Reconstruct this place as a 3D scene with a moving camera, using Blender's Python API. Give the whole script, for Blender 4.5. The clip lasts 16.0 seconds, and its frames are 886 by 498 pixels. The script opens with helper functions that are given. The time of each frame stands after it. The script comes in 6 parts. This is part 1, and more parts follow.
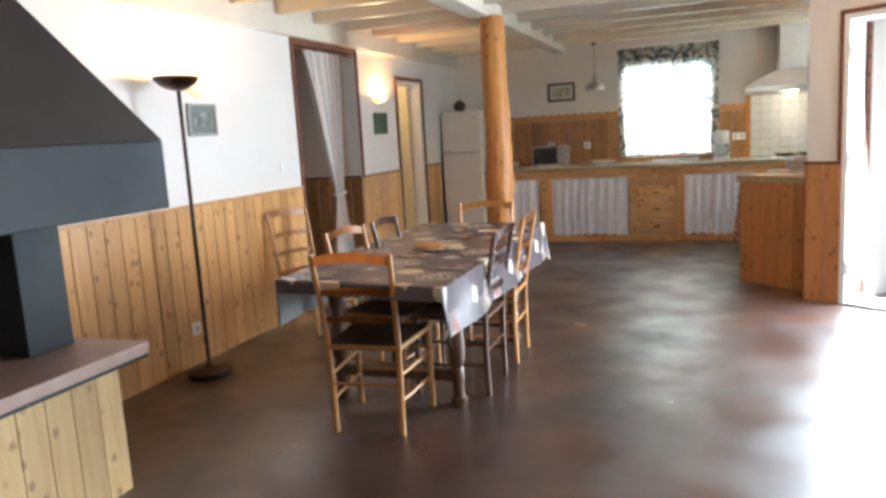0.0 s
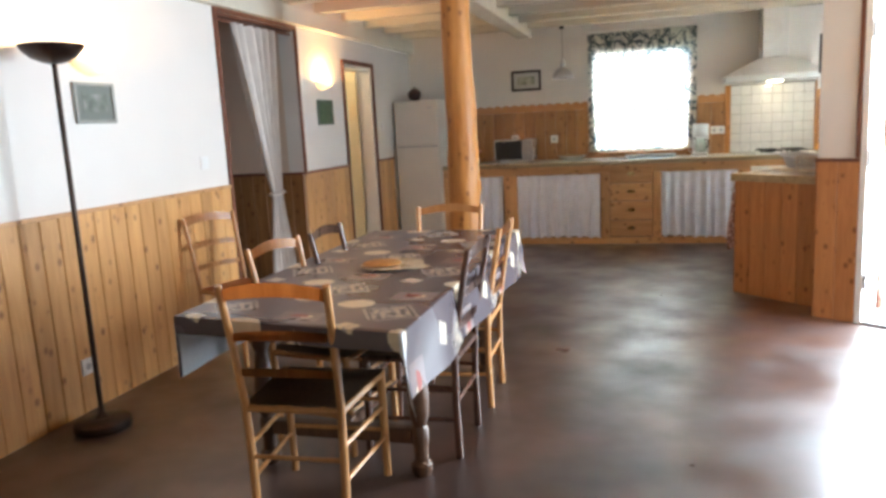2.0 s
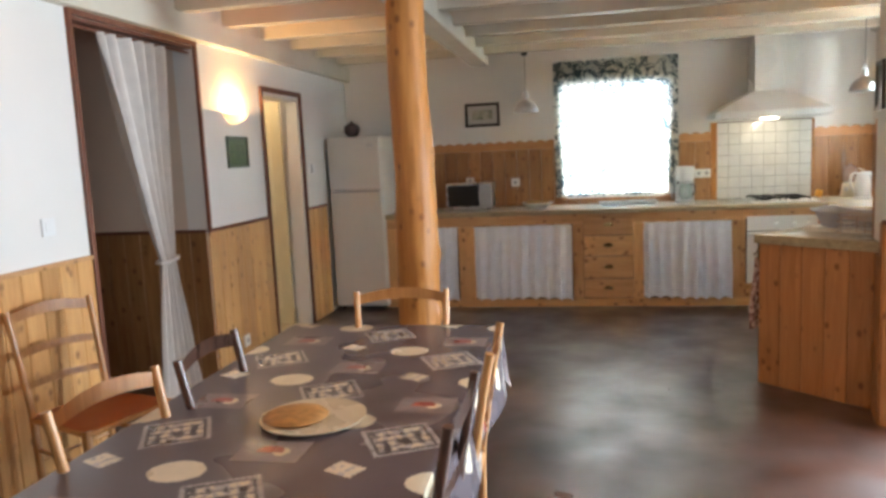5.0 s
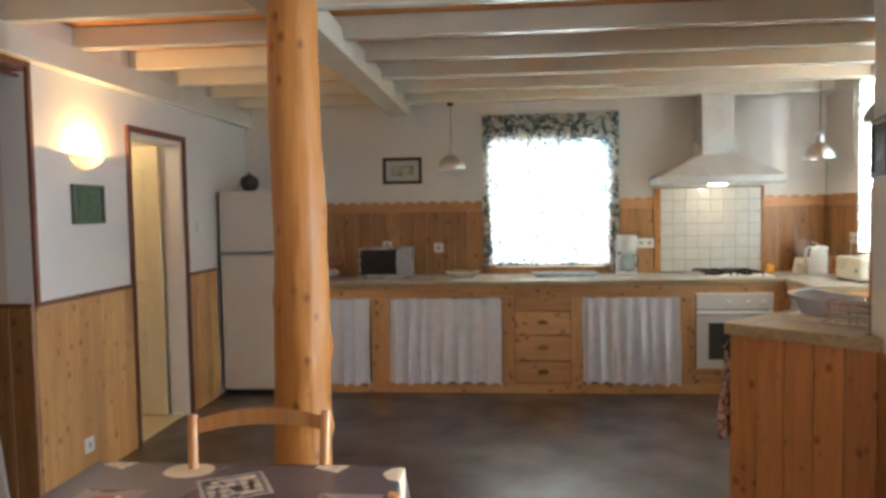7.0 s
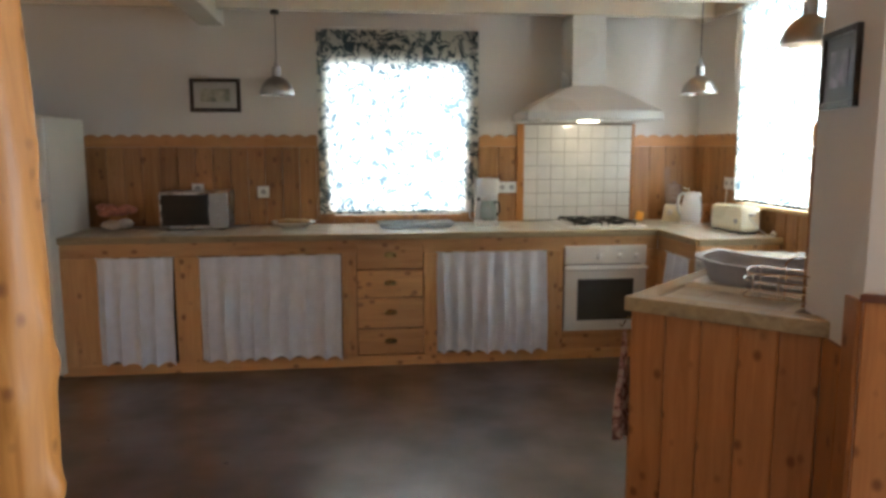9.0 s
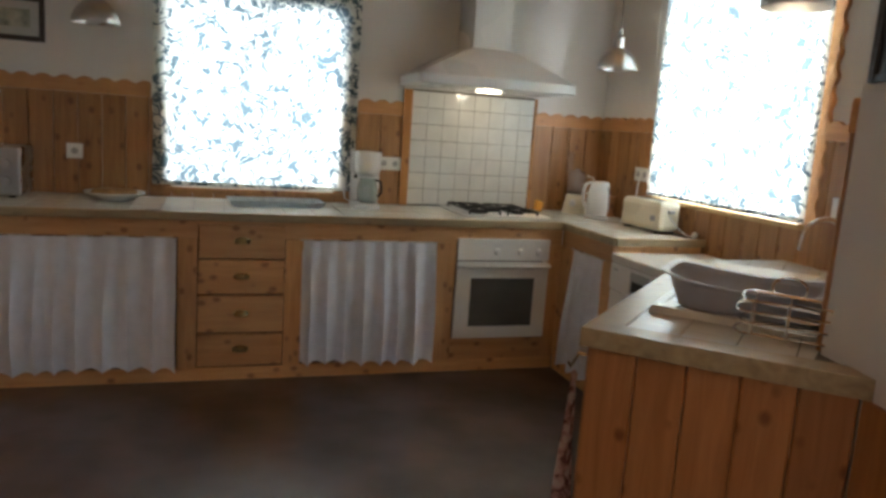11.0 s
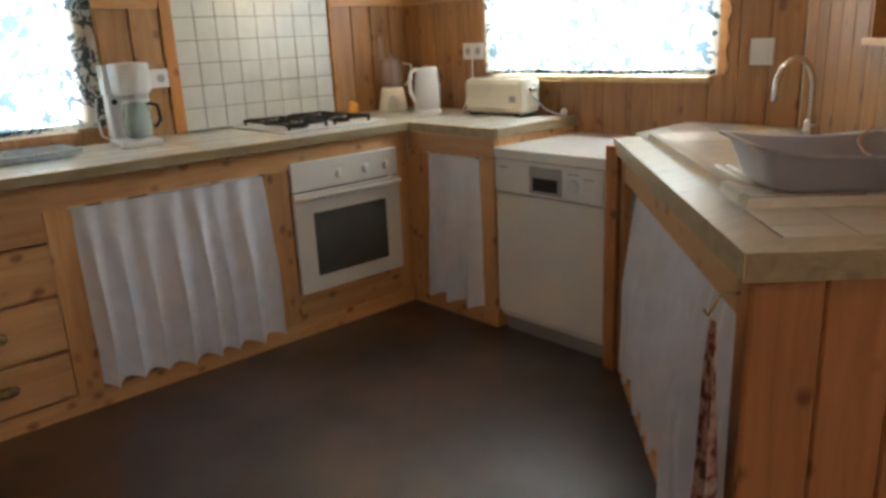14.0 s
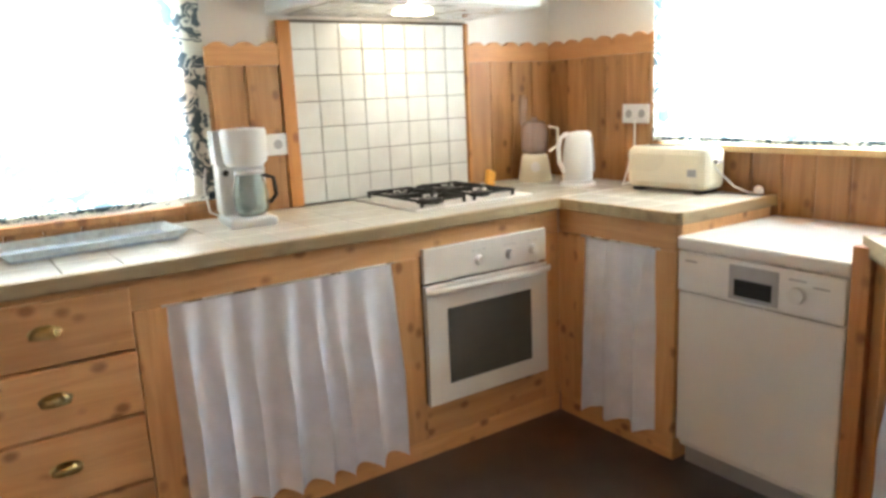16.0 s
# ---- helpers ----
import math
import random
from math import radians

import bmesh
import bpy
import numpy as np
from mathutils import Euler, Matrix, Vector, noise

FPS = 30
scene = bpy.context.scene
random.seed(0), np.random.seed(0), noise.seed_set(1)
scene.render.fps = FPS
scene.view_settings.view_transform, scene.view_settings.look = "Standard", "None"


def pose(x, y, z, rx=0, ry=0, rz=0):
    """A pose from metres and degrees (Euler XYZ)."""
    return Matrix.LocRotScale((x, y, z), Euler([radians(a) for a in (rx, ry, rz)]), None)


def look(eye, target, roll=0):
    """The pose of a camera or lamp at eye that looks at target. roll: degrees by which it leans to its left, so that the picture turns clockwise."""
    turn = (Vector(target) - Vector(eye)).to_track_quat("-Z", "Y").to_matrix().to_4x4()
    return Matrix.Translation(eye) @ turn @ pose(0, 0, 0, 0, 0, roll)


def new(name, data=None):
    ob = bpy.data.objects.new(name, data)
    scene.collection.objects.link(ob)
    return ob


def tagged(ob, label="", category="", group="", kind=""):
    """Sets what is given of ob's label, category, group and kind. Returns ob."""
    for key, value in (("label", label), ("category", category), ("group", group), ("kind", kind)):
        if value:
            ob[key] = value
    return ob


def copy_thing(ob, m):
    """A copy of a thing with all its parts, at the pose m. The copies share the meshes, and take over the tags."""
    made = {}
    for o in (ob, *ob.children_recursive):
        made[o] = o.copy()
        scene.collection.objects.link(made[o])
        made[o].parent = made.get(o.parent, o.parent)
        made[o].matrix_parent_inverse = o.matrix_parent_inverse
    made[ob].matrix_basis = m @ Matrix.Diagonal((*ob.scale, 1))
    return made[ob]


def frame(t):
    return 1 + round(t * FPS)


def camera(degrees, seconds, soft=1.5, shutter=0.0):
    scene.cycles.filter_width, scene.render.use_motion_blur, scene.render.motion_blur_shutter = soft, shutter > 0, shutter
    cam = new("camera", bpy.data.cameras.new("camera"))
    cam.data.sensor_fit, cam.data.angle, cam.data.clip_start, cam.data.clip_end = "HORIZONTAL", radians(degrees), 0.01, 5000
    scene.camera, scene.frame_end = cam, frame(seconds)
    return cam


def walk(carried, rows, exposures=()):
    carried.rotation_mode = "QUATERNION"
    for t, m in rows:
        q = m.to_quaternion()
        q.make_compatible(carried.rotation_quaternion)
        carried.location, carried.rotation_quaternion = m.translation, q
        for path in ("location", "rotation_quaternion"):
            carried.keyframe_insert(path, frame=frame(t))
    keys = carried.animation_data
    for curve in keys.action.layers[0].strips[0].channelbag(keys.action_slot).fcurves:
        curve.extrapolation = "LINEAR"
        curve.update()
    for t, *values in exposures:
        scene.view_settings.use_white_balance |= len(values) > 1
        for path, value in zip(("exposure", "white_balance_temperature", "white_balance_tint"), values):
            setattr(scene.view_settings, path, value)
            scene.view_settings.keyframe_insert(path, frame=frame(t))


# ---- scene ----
cam = camera(62.3, 16.0, soft=3.2)
PATH = [
    (0, (0.05, 0.415, 1.439), (-0.621, 2.273, 1.127), -3.4),
    (0.5, (-0.036, 0.61, 1.446), (-0.616, 2.5, 1.142), -2.0),
    (1, (-0.075, 0.864, 1.459), (-0.744, 2.725, 1.155), -0.5),
    (1.5, (-0.187, 1.071, 1.418), (-0.85, 2.927, 1.073), -1.6),
    (2, (-0.271, 1.267, 1.413), (-0.818, 3.161, 1.078), -3.0),
    (2.5, (-0.349, 1.48, 1.426), (-0.833, 3.391, 1.092), -1.8),
    (3, (-0.403, 1.701, 1.474), (-0.877, 3.617, 1.151), -0.8),
    (5.5, (-0.707, 2.819, 1.496), (-1.06, 4.777, 1.292), -3.0),
    (6, (-0.69, 3.049, 1.499), (-0.981, 5.023, 1.373), -1.7),
    (6.5, (-0.681, 3.311, 1.51), (-0.949, 5.291, 1.425), 0.3),
    (7, (-0.731, 3.566, 1.505), (-0.916, 5.554, 1.401), -1.0),
    (7.5, (-0.702, 3.83, 1.503), (-0.797, 5.824, 1.379), -1.2),
    (8, (-0.642, 4.124, 1.512), (-0.748, 6.115, 1.353), 1.6),
    (8.5, (-0.662, 4.362, 1.511), (-0.657, 6.347, 1.262), -0.3),
    (9, (-0.71, 4.616, 1.5), (-0.475, 6.583, 1.224), -0.1),
    (11.5, (-0.674, 5.768, 1.42), (0.04, 7.604, 1.073), 1.6),
    (12, (-0.779, 5.985, 1.402), (0.07, 7.759, 1.04), -1.9),
    (12.5, (-0.79, 6.18, 1.405), (0.181, 7.881, 1.001), -0.3),
    (13, (-0.766, 6.392, 1.379), (0.317, 8.018, 0.954), 1.3),
    (13.5, (-0.833, 6.573, 1.338), (0.361, 8.105, 0.861), -1.1),
    (14, (-0.883, 6.734, 1.311), (0.393, 8.171, 0.758), -2.7),
    (14.5, (-0.829, 6.888, 1.26), (0.393, 8.355, 0.665), -2.3),
    (15, (-0.724, 7.044, 1.279), (0.412, 8.602, 0.747), -1.2),
    (15.5, (-0.679, 7.217, 1.313), (0.433, 8.812, 0.844), -3.7),
    (16, (-0.649, 7.356, 1.356), (0.448, 8.977, 0.945), -2.6),
]
walk(cam, [(t, look(eye, target, roll)) for t, eye, target, roll in PATH], [(0.0, 0.3), (3.0, 0.32), (5.5, 0.16), (7.0, 0.02), (9.0, -0.38), (11.5, -0.8), (13.0, -0.7), (14.0, -0.35), (15.0, 0.4), (16.0, 0.62)])

# ---- world, sun, large lights ----
world = bpy.data.worlds.new("sky")
scene.world = world
world.use_nodes = True
sky = world.node_tree.nodes.new("ShaderNodeTexSky")
sky.sky_type, sky.sun_disc = "NISHITA", False
sky.sun_elevation, sky.sun_rotation = radians(48), radians(215)
world.node_tree.links.new(sky.outputs[0], world.node_tree.nodes["Background"].inputs[0])
world.node_tree.nodes["Background"].inputs[1].default_value = 0.15


def lamp(name, kind, m, energy, color, size=0.1, size_y=None, angle=None):
    data = bpy.data.lights.new(name, kind)
    data.energy, data.color = energy, color
    if kind == "AREA":
        data.shape, data.size, data.size_y = "RECTANGLE", size, size_y or size
    elif kind == "SUN":
        data.angle = angle
    else:
        data.shadow_soft_size = size
    ob = new(name, data)
    ob.matrix_world = m
    return ob


lamp("sun", "SUN", look((-4, -5.7, 8), (0, 0, 0)), 4.0, (1.0, 0.95, 0.88), angle=radians(0.5))
# sky light standing in the three known openings, and in an added fourth
WIN_P, DOOR_P, GLAZED_P, SCONCE_P, HOOD_P, PEND_P = 520.0, 310.0, 42.0, 17.0, 2.6, 6.5
lamp("window_daylight_back", "AREA", look((-0.38, 10.62, 1.54), (-0.38, 9, 1.5)), WIN_P * 0.68, (0.84, 0.93, 1.0), 0.98, 1.06)
lamp("window_daylight_side", "AREA", look((2.38, 8.86, 1.76), (0, 8.86, 1.7)), WIN_P * 0.72, (0.84, 0.93, 1.0), 1.2, 1.28)
lamp("door_daylight", "AREA", look((1.78, 6.2, 1.08), (1.19, 5.39, 0.9)), DOOR_P, (0.75, 0.88, 1.0), 1.4, 1.9)
lamp("added_side_daylight", "AREA", look((2.66, 4.1, 1.12), (0, 4.1, 1.0)), GLAZED_P, (0.72, 0.86, 1.0), 1.7, 2.0)
WARM = (1.0, 0.60, 0.24)
lamp("sconce_light", "POINT", pose(-3.12, 4.66, 1.838), SCONCE_P * 0.8, WARM, 0.015)
lamp("sconce_light", "POINT", pose(-3.12, 7.60, 1.848), SCONCE_P * 1.5, WARM, 0.015)
lamp("torchiere_light", "POINT", pose(-2.93, 4.15, 1.848), SCONCE_P * 0.8, (1.0, 0.62, 0.27), 0.03)
lamp("hood_light", "POINT", pose(1.005, 9.93, 1.665), HOOD_P, (1.0, 0.86, 0.64), 0.03)
lamp("pendant_light", "POINT", pose(1.69, 9.59, 1.95), PEND_P, (1.0, 0.82, 0.56), 0.035)
lamp("pendant_light", "POINT", pose(1.30, 7.75, 2.00), PEND_P * 0.85, (1.0, 0.82, 0.56), 0.035)
# added lamp without a fitting, brightens the unseen room behind the inner door
lamp("far_room_fill", "POINT", pose(-3.75, 8.3, 2.2), 14.0, (1.0, 0.8, 0.5), 0.1)

# ---- materials ----


class Nodes:
    """A principled material under construction."""

    def __init__(self, name, rough=0.5, metal=0.0, color=(0.8, 0.8, 0.8)):
        self.mat = bpy.data.materials.new(name)
        self.mat.use_nodes = True
        self.t = self.mat.node_tree
        self.p = self.t.nodes["Principled BSDF"]
        self.p.inputs["Roughness"].default_value = rough
        self.p.inputs["Metallic"].default_value = metal
        self.p.inputs["Base Color"].default_value = (*color, 1)

    def n(self, kind, **values):
        node = self.t.nodes.new(kind)
        for k, v in values.items():
            node.inputs[k.replace("_", " ")].default_value = v
        return node

    def link(self, a, b):
        self.t.links.new(a, b)

    def coords(self, scale, spread=0.0):
        tc = self.n("ShaderNodeTexCoord")
        mp = self.n("ShaderNodeMapping")
        mp.inputs["Scale"].default_value = scale
        src = tc.outputs["Object"]
        if spread:
            info = self.n("ShaderNodeObjectInfo")
            mul = self.n("ShaderNodeMath")
            mul.operation = "MULTIPLY"
            mul.inputs[1].default_value = spread
            self.link(info.outputs["Random"], mul.inputs[0])
            add = self.n("ShaderNodeVectorMath")
            self.link(src, add.inputs[0])
            self.link(mul.outputs[0], add.inputs[1])
            src = add.outputs[0]
        self.link(src, mp.inputs["Vector"])
        return mp.outputs["Vector"]

    def noise(self, vec, scale, detail=4.0, rough=0.55, distort=0.0):
        node = self.n("ShaderNodeTexNoise", Scale=scale, Detail=detail, Roughness=rough, Distortion=distort)
        self.link(vec, node.inputs["Vector"])
        return node.outputs["Fac"]

    def ramp(self, fac, *stops):
        node = self.n("ShaderNodeValToRGB")
        e = node.color_ramp.elements
        while len(e) < len(stops):
            e.new(0.5)
        for el, (pos, col) in zip(e, stops):
            el.position = pos
            el.color = (*col, 1) if isinstance(col, tuple) else (col, col, col, 1)
        self.link(fac, node.inputs[0])
        return node.outputs[0]

    def mix(self, fac, a, b, mode="MIX"):
        node = self.n("ShaderNodeMix")
        node.data_type, node.blend_type = "RGBA", mode
        for sock, v in ((node.inputs[0], fac), (node.inputs[6], a), (node.inputs[7], b)):
            if isinstance(v, (int, float)):
                sock.default_value = v
            elif isinstance(v, tuple):
                sock.default_value = (*v, 1)
            else:
                self.link(v, sock)
        return node.outputs[2]

    def color(self, out):
        self.link(out, self.p.inputs["Base Color"])

    def rough(self, out):
        self.link(out, self.p.inputs["Roughness"])

    def bump(self, fac, strength=0.2, distance=0.002):
        node = self.n("ShaderNodeBump", Strength=strength, Distance=distance)
        self.link(fac, node.inputs["Height"])
        self.link(node.outputs[0], self.p.inputs["Normal"])


def wood(name, light, dark, axis="z", rough=0.45, knots=1.0, coat=0.0):
    m = Nodes(name, rough)
    sc = {"z": (9, 9, 0.7), "x": (0.7, 9, 9), "y": (9, 0.7, 9)}[axis]
    vec = m.coords(sc, 37.0)
    grain = m.noise(vec, 3.2, 6, 0.6, 0.8)
    col = m.ramp(grain, (0.3, dark), (0.68, light))
    info = m.n("ShaderNodeObjectInfo")
    tint = m.ramp(info.outputs["Random"], (0.0, (0.80, 0.76, 0.72)), (0.5, (1.0, 0.97, 0.94)), (1.0, (1.12, 1.1, 1.06)))
    col = m.mix(1.0, col, tint, "MULTIPLY")
    ksc = {"z": (11, 11, 8), "x": (8, 11, 11), "y": (11, 8, 11)}[axis]
    kv = m.coords(ksc, 19.0)
    vor = m.n("ShaderNodeTexVoronoi", Scale=1.15, Randomness=1.0)
    m.link(kv, vor.inputs["Vector"])
    knot = m.ramp(vor.outputs["Distance"], (0.11, 1.0), (0.26, 0.0))
    kd = (dark[0] * 0.36, dark[1] * 0.25, dark[2] * 0.2)
    fac = m.n("ShaderNodeMath")
    fac.operation = "MULTIPLY"
    fac.inputs[1].default_value = 0.75 * knots
    some = m.ramp(m.noise(kv, 0.55, 1.0), (0.40, 0.0), (0.46, 1.0))
    m.link(m.mix(1.0, knot, some, "MULTIPLY"), fac.inputs[0])
    col = m.mix(fac.outputs[0], col, kd)
    m.color(col)
    m.rough(m.ramp(grain, (0.2, rough - 0.08), (0.8, rough + 0.12)))
    m.bump(grain, 0.25, 0.002)
    m.p.inputs["Coat Weight"].default_value = coat
    m.p.inputs["Coat Roughness"].default_value = 0.25
    return m.mat


def plaster(name, base, var=0.06, scale=3.0, rough=0.85):
    m = Nodes(name, rough)
    vec = m.coords((1, 1, 1))
    big = m.noise(vec, scale * 0.35, 3)
    low = tuple(c * (1 - var) for c in base)
    m.color(m.ramp(big, (0.3, low), (0.7, base)))
    m.bump(m.noise(vec, 60, 5, 0.7), 0.12, 0.003)
    return m.mat


def plain(name, color, rough=0.4, metal=0.0, grain=0.03, scale=40.0, bump=0.03):
    m = Nodes(name, rough, metal, color)
    vec = m.coords((1, 1, 1), 11.0)
    f = m.noise(vec, scale, 4)
    low = tuple(max(0.0, c * (1 - 2.5 * grain)) for c in color)
    m.color(m.ramp(f, (0.25, low), (0.7, color)))
    wear = m.noise(vec, scale * 0.1, 3)
    m.rough(m.ramp(wear, (0.3, max(0.02, rough - 0.07)), (0.75, min(1.0, rough + 0.1))))
    if bump:
        m.bump(f, bump, 0.002)
    return m.mat


def cloth(name, color, through_light=0.25, weave=350.0):
    m = Nodes(name, 0.9)
    vec = m.coords((1, 1, 1), 5.0)
    f = m.noise(vec, 14, 4)
    low = tuple(c * 0.9 for c in color)
    out = m.ramp(f, (0.3, low), (0.7, color))
    m.color(out)
    tr = m.n("ShaderNodeBsdfTranslucent")
    m.link(out, tr.inputs["Color"])
    mx = m.n("ShaderNodeMixShader")
    mx.inputs[0].default_value = through_light
    m.link(m.p.outputs[0], mx.inputs[1])
    m.link(tr.outputs[0], mx.inputs[2])
    m.link(mx.outputs[0], m.t.nodes["Material Output"].inputs["Surface"])
    return m.mat


def blind_fabric():
    m = Nodes("floral blind fabric", 0.85)
    vec = m.coords((1, 1, 1), 23.0)
    wob = m.n("ShaderNodeTexNoise", Scale=9.0, Detail=2.0)
    m.link(vec, wob.inputs["Vector"])
    off = m.n("ShaderNodeVectorMath")
    off.operation = "SCALE"
    off.inputs["Scale"].default_value = 0.2
    m.link(wob.outputs["Color"], off.inputs[0])
    add = m.n("ShaderNodeVectorMath")
    m.link(vec, add.inputs[0])
    m.link(off.outputs[0], add.inputs[1])
    vor = m.n("ShaderNodeTexVoronoi", Scale=10.5, Randomness=0.8)
    m.link(add.outputs[0], vor.inputs["Vector"])
    petals = m.ramp(vor.outputs["Distance"], (0.0, 1.0), (0.42, 1.0), (0.47, 0.0), (0.62, 0.0))
    scroll = m.noise(add.outputs[0], 12.0, 1.2, 0.4, 1.8)
    lines = m.ramp(scroll, (0.44, 0.0), (0.47, 1.0), (0.53, 1.0), (0.56, 0.0))
    veins = m.ramp(scroll, (0.62, 1.0), (0.65, 0.0))
    pat = m.mix(1.0, petals, veins, "MULTIPLY")
    pat = m.mix(1.0, pat, lines, "LIGHTEN")
    col = m.mix(pat, (0.035, 0.038, 0.045), (0.74, 0.71, 0.60))
    m.color(col)
    glow = m.mix(pat, (0.15, 0.225, 0.265), (0.82, 0.85, 0.84))
    tr = m.n("ShaderNodeBsdfTranslucent")
    m.link(glow, tr.inputs["Color"])
    mx = m.n("ShaderNodeMixShader")
    mx.inputs[0].default_value = 0.5
    m.link(m.p.outputs[0], mx.inputs[1])
    m.link(tr.outputs[0], mx.inputs[2])
    m.link(mx.outputs[0], m.t.nodes["Material Output"].inputs["Surface"])
    return m.mat


def floor_resin():
    m = Nodes("polished brown concrete", 0.3)
    vec = m.coords((1, 1, 1))
    shift = m.n("ShaderNodeVectorMath")
    shift.inputs[1].default_value = (3.31, 7.73, 0.417)
    m.link(vec, shift.inputs[0])
    vec = shift.outputs[0]
    cloud = m.noise(vec, 1.25, 2.0, 0.5)
    patch = m.noise(vec, 3.0, 2.0, 0.5)
    col = m.ramp(cloud, (0.24, (0.008, 0.003, 0.002)), (0.78, (0.120, 0.056, 0.039)))
    blot = m.ramp(patch, (0.15, (0.45, 0.42, 0.41)), (0.85, (1.0, 1.0, 1.0)))
    col = m.mix(1.0, col, blot, "MULTIPLY")
    m.color(col)
    gloss = m.ramp(patch, (0.15, 0.58), (0.85, 0.22))
    m.rough(gloss)
    m.link(gloss, m.p.inputs["Coat Roughness"])
    m.p.inputs["Coat Weight"].default_value = 1.0
    m.p.inputs["Coat IOR"].default_value = 1.56
    m.bump(m.noise(vec, 4.0, 2.0, 0.5), 0.5, 0.007)
    m.p.inputs["Specular IOR Level"].default_value = 0.35
    return m.mat


def glass(name, tint=(1, 1, 1), rough=0.0):
    m = Nodes(name, rough, 0.0, tint)
    m.p.inputs["Transmission Weight"].default_value = 1.0
    m.p.inputs["IOR"].default_value = 1.45
    return m.mat


def glowing(name, color, strength):
    m = Nodes(name, 0.5, 0, color)
    m.p.inputs["Emission Color"].default_value = (*color, 1)
    m.p.inputs["Emission Strength"].default_value = strength
    return m.mat


PINE = wood("varnished pine wall boards", (0.66, 0.375, 0.15), (0.50, 0.255, 0.085), "z", 0.42, 1.0, 0.15)
PINE_DARK = wood("darker brown pine", (0.40, 0.20, 0.075), (0.25, 0.11, 0.035), "z", 0.45, 0.9, 0.1)
PINE_X = wood("pine rail along", (0.66, 0.385, 0.185), (0.50, 0.265, 0.110), "x", 0.42, 1.0, 0.1)
PINE_Y = wood("pine rail across", (0.66, 0.385, 0.185), (0.50, 0.265, 0.110), "y", 0.42, 1.0, 0.1)
PINE_CAB = wood("pale pine cabinet stiles", (0.66, 0.385, 0.185), (0.50, 0.265, 0.110), "z", 0.42, 1.0, 0.1)
PINE_END = wood("orange-brown pine boards", (0.50, 0.225, 0.08), (0.35, 0.142, 0.046), "z", 0.42, 1.0, 0.15)
PINE_PALE = wood("pale raw pine", (0.72, 0.52, 0.27), (0.58, 0.38, 0.16), "z", 0.55, 0.8)
PINE_ORANGE = wood("orange varnished log", (0.57, 0.25, 0.058), (0.40, 0.155, 0.030), "z", 0.52, 1.0, 0.05)
TRIM_RED = wood("red-brown stained trim", (0.20, 0.075, 0.04), (0.12, 0.04, 0.022), "z", 0.5, 0.3)
SCALLOP = wood("scalloped edge pine", (0.60, 0.31, 0.12), (0.46, 0.21, 0.07), "x", 0.45, 0.4)
COUNTER_EDGE = wood("worn counter edge wood", (0.40, 0.32, 0.19), (0.27, 0.205, 0.115), "x", 0.38, 0.4, 0.4)
CEIL_BOARD = wood("ceiling pine boards", (0.62, 0.275, 0.075), (0.48, 0.195, 0.045), "x", 0.55, 0.7)
CHAIR_LIGHT = wood("light beech chair wood", (0.58, 0.30, 0.11), (0.42, 0.19, 0.06), "z", 0.32, 0.0, 0.5)
CHAIR_DARK = wood("dark walnut chair wood", (0.12, 0.05, 0.028), (0.06, 0.022, 0.012), "z", 0.28, 0.0, 0.5)
TABLE_DARK = wood("dark oak table wood", (0.13, 0.065, 0.035), (0.06, 0.028, 0.016), "z", 0.35, 0.0, 0.3)
RUSH = plain("brown woven rush", (0.20, 0.11, 0.055), 0.75, 0, 0.2, 90, 0.4)
ORANGE_SEAT = plain("orange leatherette", (0.50, 0.135, 0.035), 0.4, 0, 0.06, 60, 0.1)
WHITE_WALL = plaster("white plaster", (0.76, 0.735, 0.70))
WHITE_JOIST = plaster("white painted timber", (0.74, 0.705, 0.60), 0.10, 9.0, 0.24)
CREAM_DOOR = plain("cream door paint", (0.74, 0.66, 0.42), 0.35, 0, 0.03, 8)
WHITE_GLOSS = plain("white gloss paint", (0.78, 0.77, 0.74), 0.3, 0, 0.03, 8)
ENAMEL = plain("white enamel", (0.78, 0.77, 0.74), 0.22, 0, 0.015, 6, 0.0)
FRIDGE_W = plain("off-white fridge enamel", (0.70, 0.68, 0.63), 0.35, 0, 0.02, 5, 0.02)
CREAM_PLASTIC = plain("cream plastic", (0.80, 0.75, 0.60), 0.3, 0, 0.02, 12, 0.0)
WHITE_PLASTIC = plain("white plastic", (0.76, 0.76, 0.75), 0.3, 0, 0.015, 12, 0.0)
GREY_PLASTIC = plain("grey plastic", (0.36, 0.36, 0.38), 0.35, 0, 0.03, 20, 0.0)
BLACK = plain("black iron", (0.018, 0.018, 0.018), 0.5, 0.2, 0.2, 60, 0.1)
DARK_GLASS = plain("dark oven glass", (0.085, 0.083, 0.078), 0.16, 0, 0.1, 4, 0.0)
STEEL = plain("brushed steel", (0.62, 0.62, 0.62), 0.28, 1.0, 0.05, 120, 0.03)
CHROME = plain("chrome", (0.78, 0.78, 0.78), 0.08, 1.0, 0.01, 10, 0.0)
BRASS = plain("tarnished brass", (0.55, 0.42, 0.20), 0.25, 1.0, 0.1, 50, 0.05)
ALU = plain("spun aluminium", (0.55, 0.55, 0.56), 0.3, 1.0, 0.05, 30, 0.02)
HOOD_METAL = plain("white hood enamel", (0.66, 0.66, 0.64), 0.3, 0.0, 0.02, 10, 0.0)
SLATE = plain("slate blue painted steel", (0.026, 0.033, 0.037), 0.7, 0.0, 0.08, 12, 0.05)
HOOD_BROWN = plain("dark brown hood sheet", (0.034, 0.026, 0.023), 0.7, 0.0, 0.08, 8, 0.05)
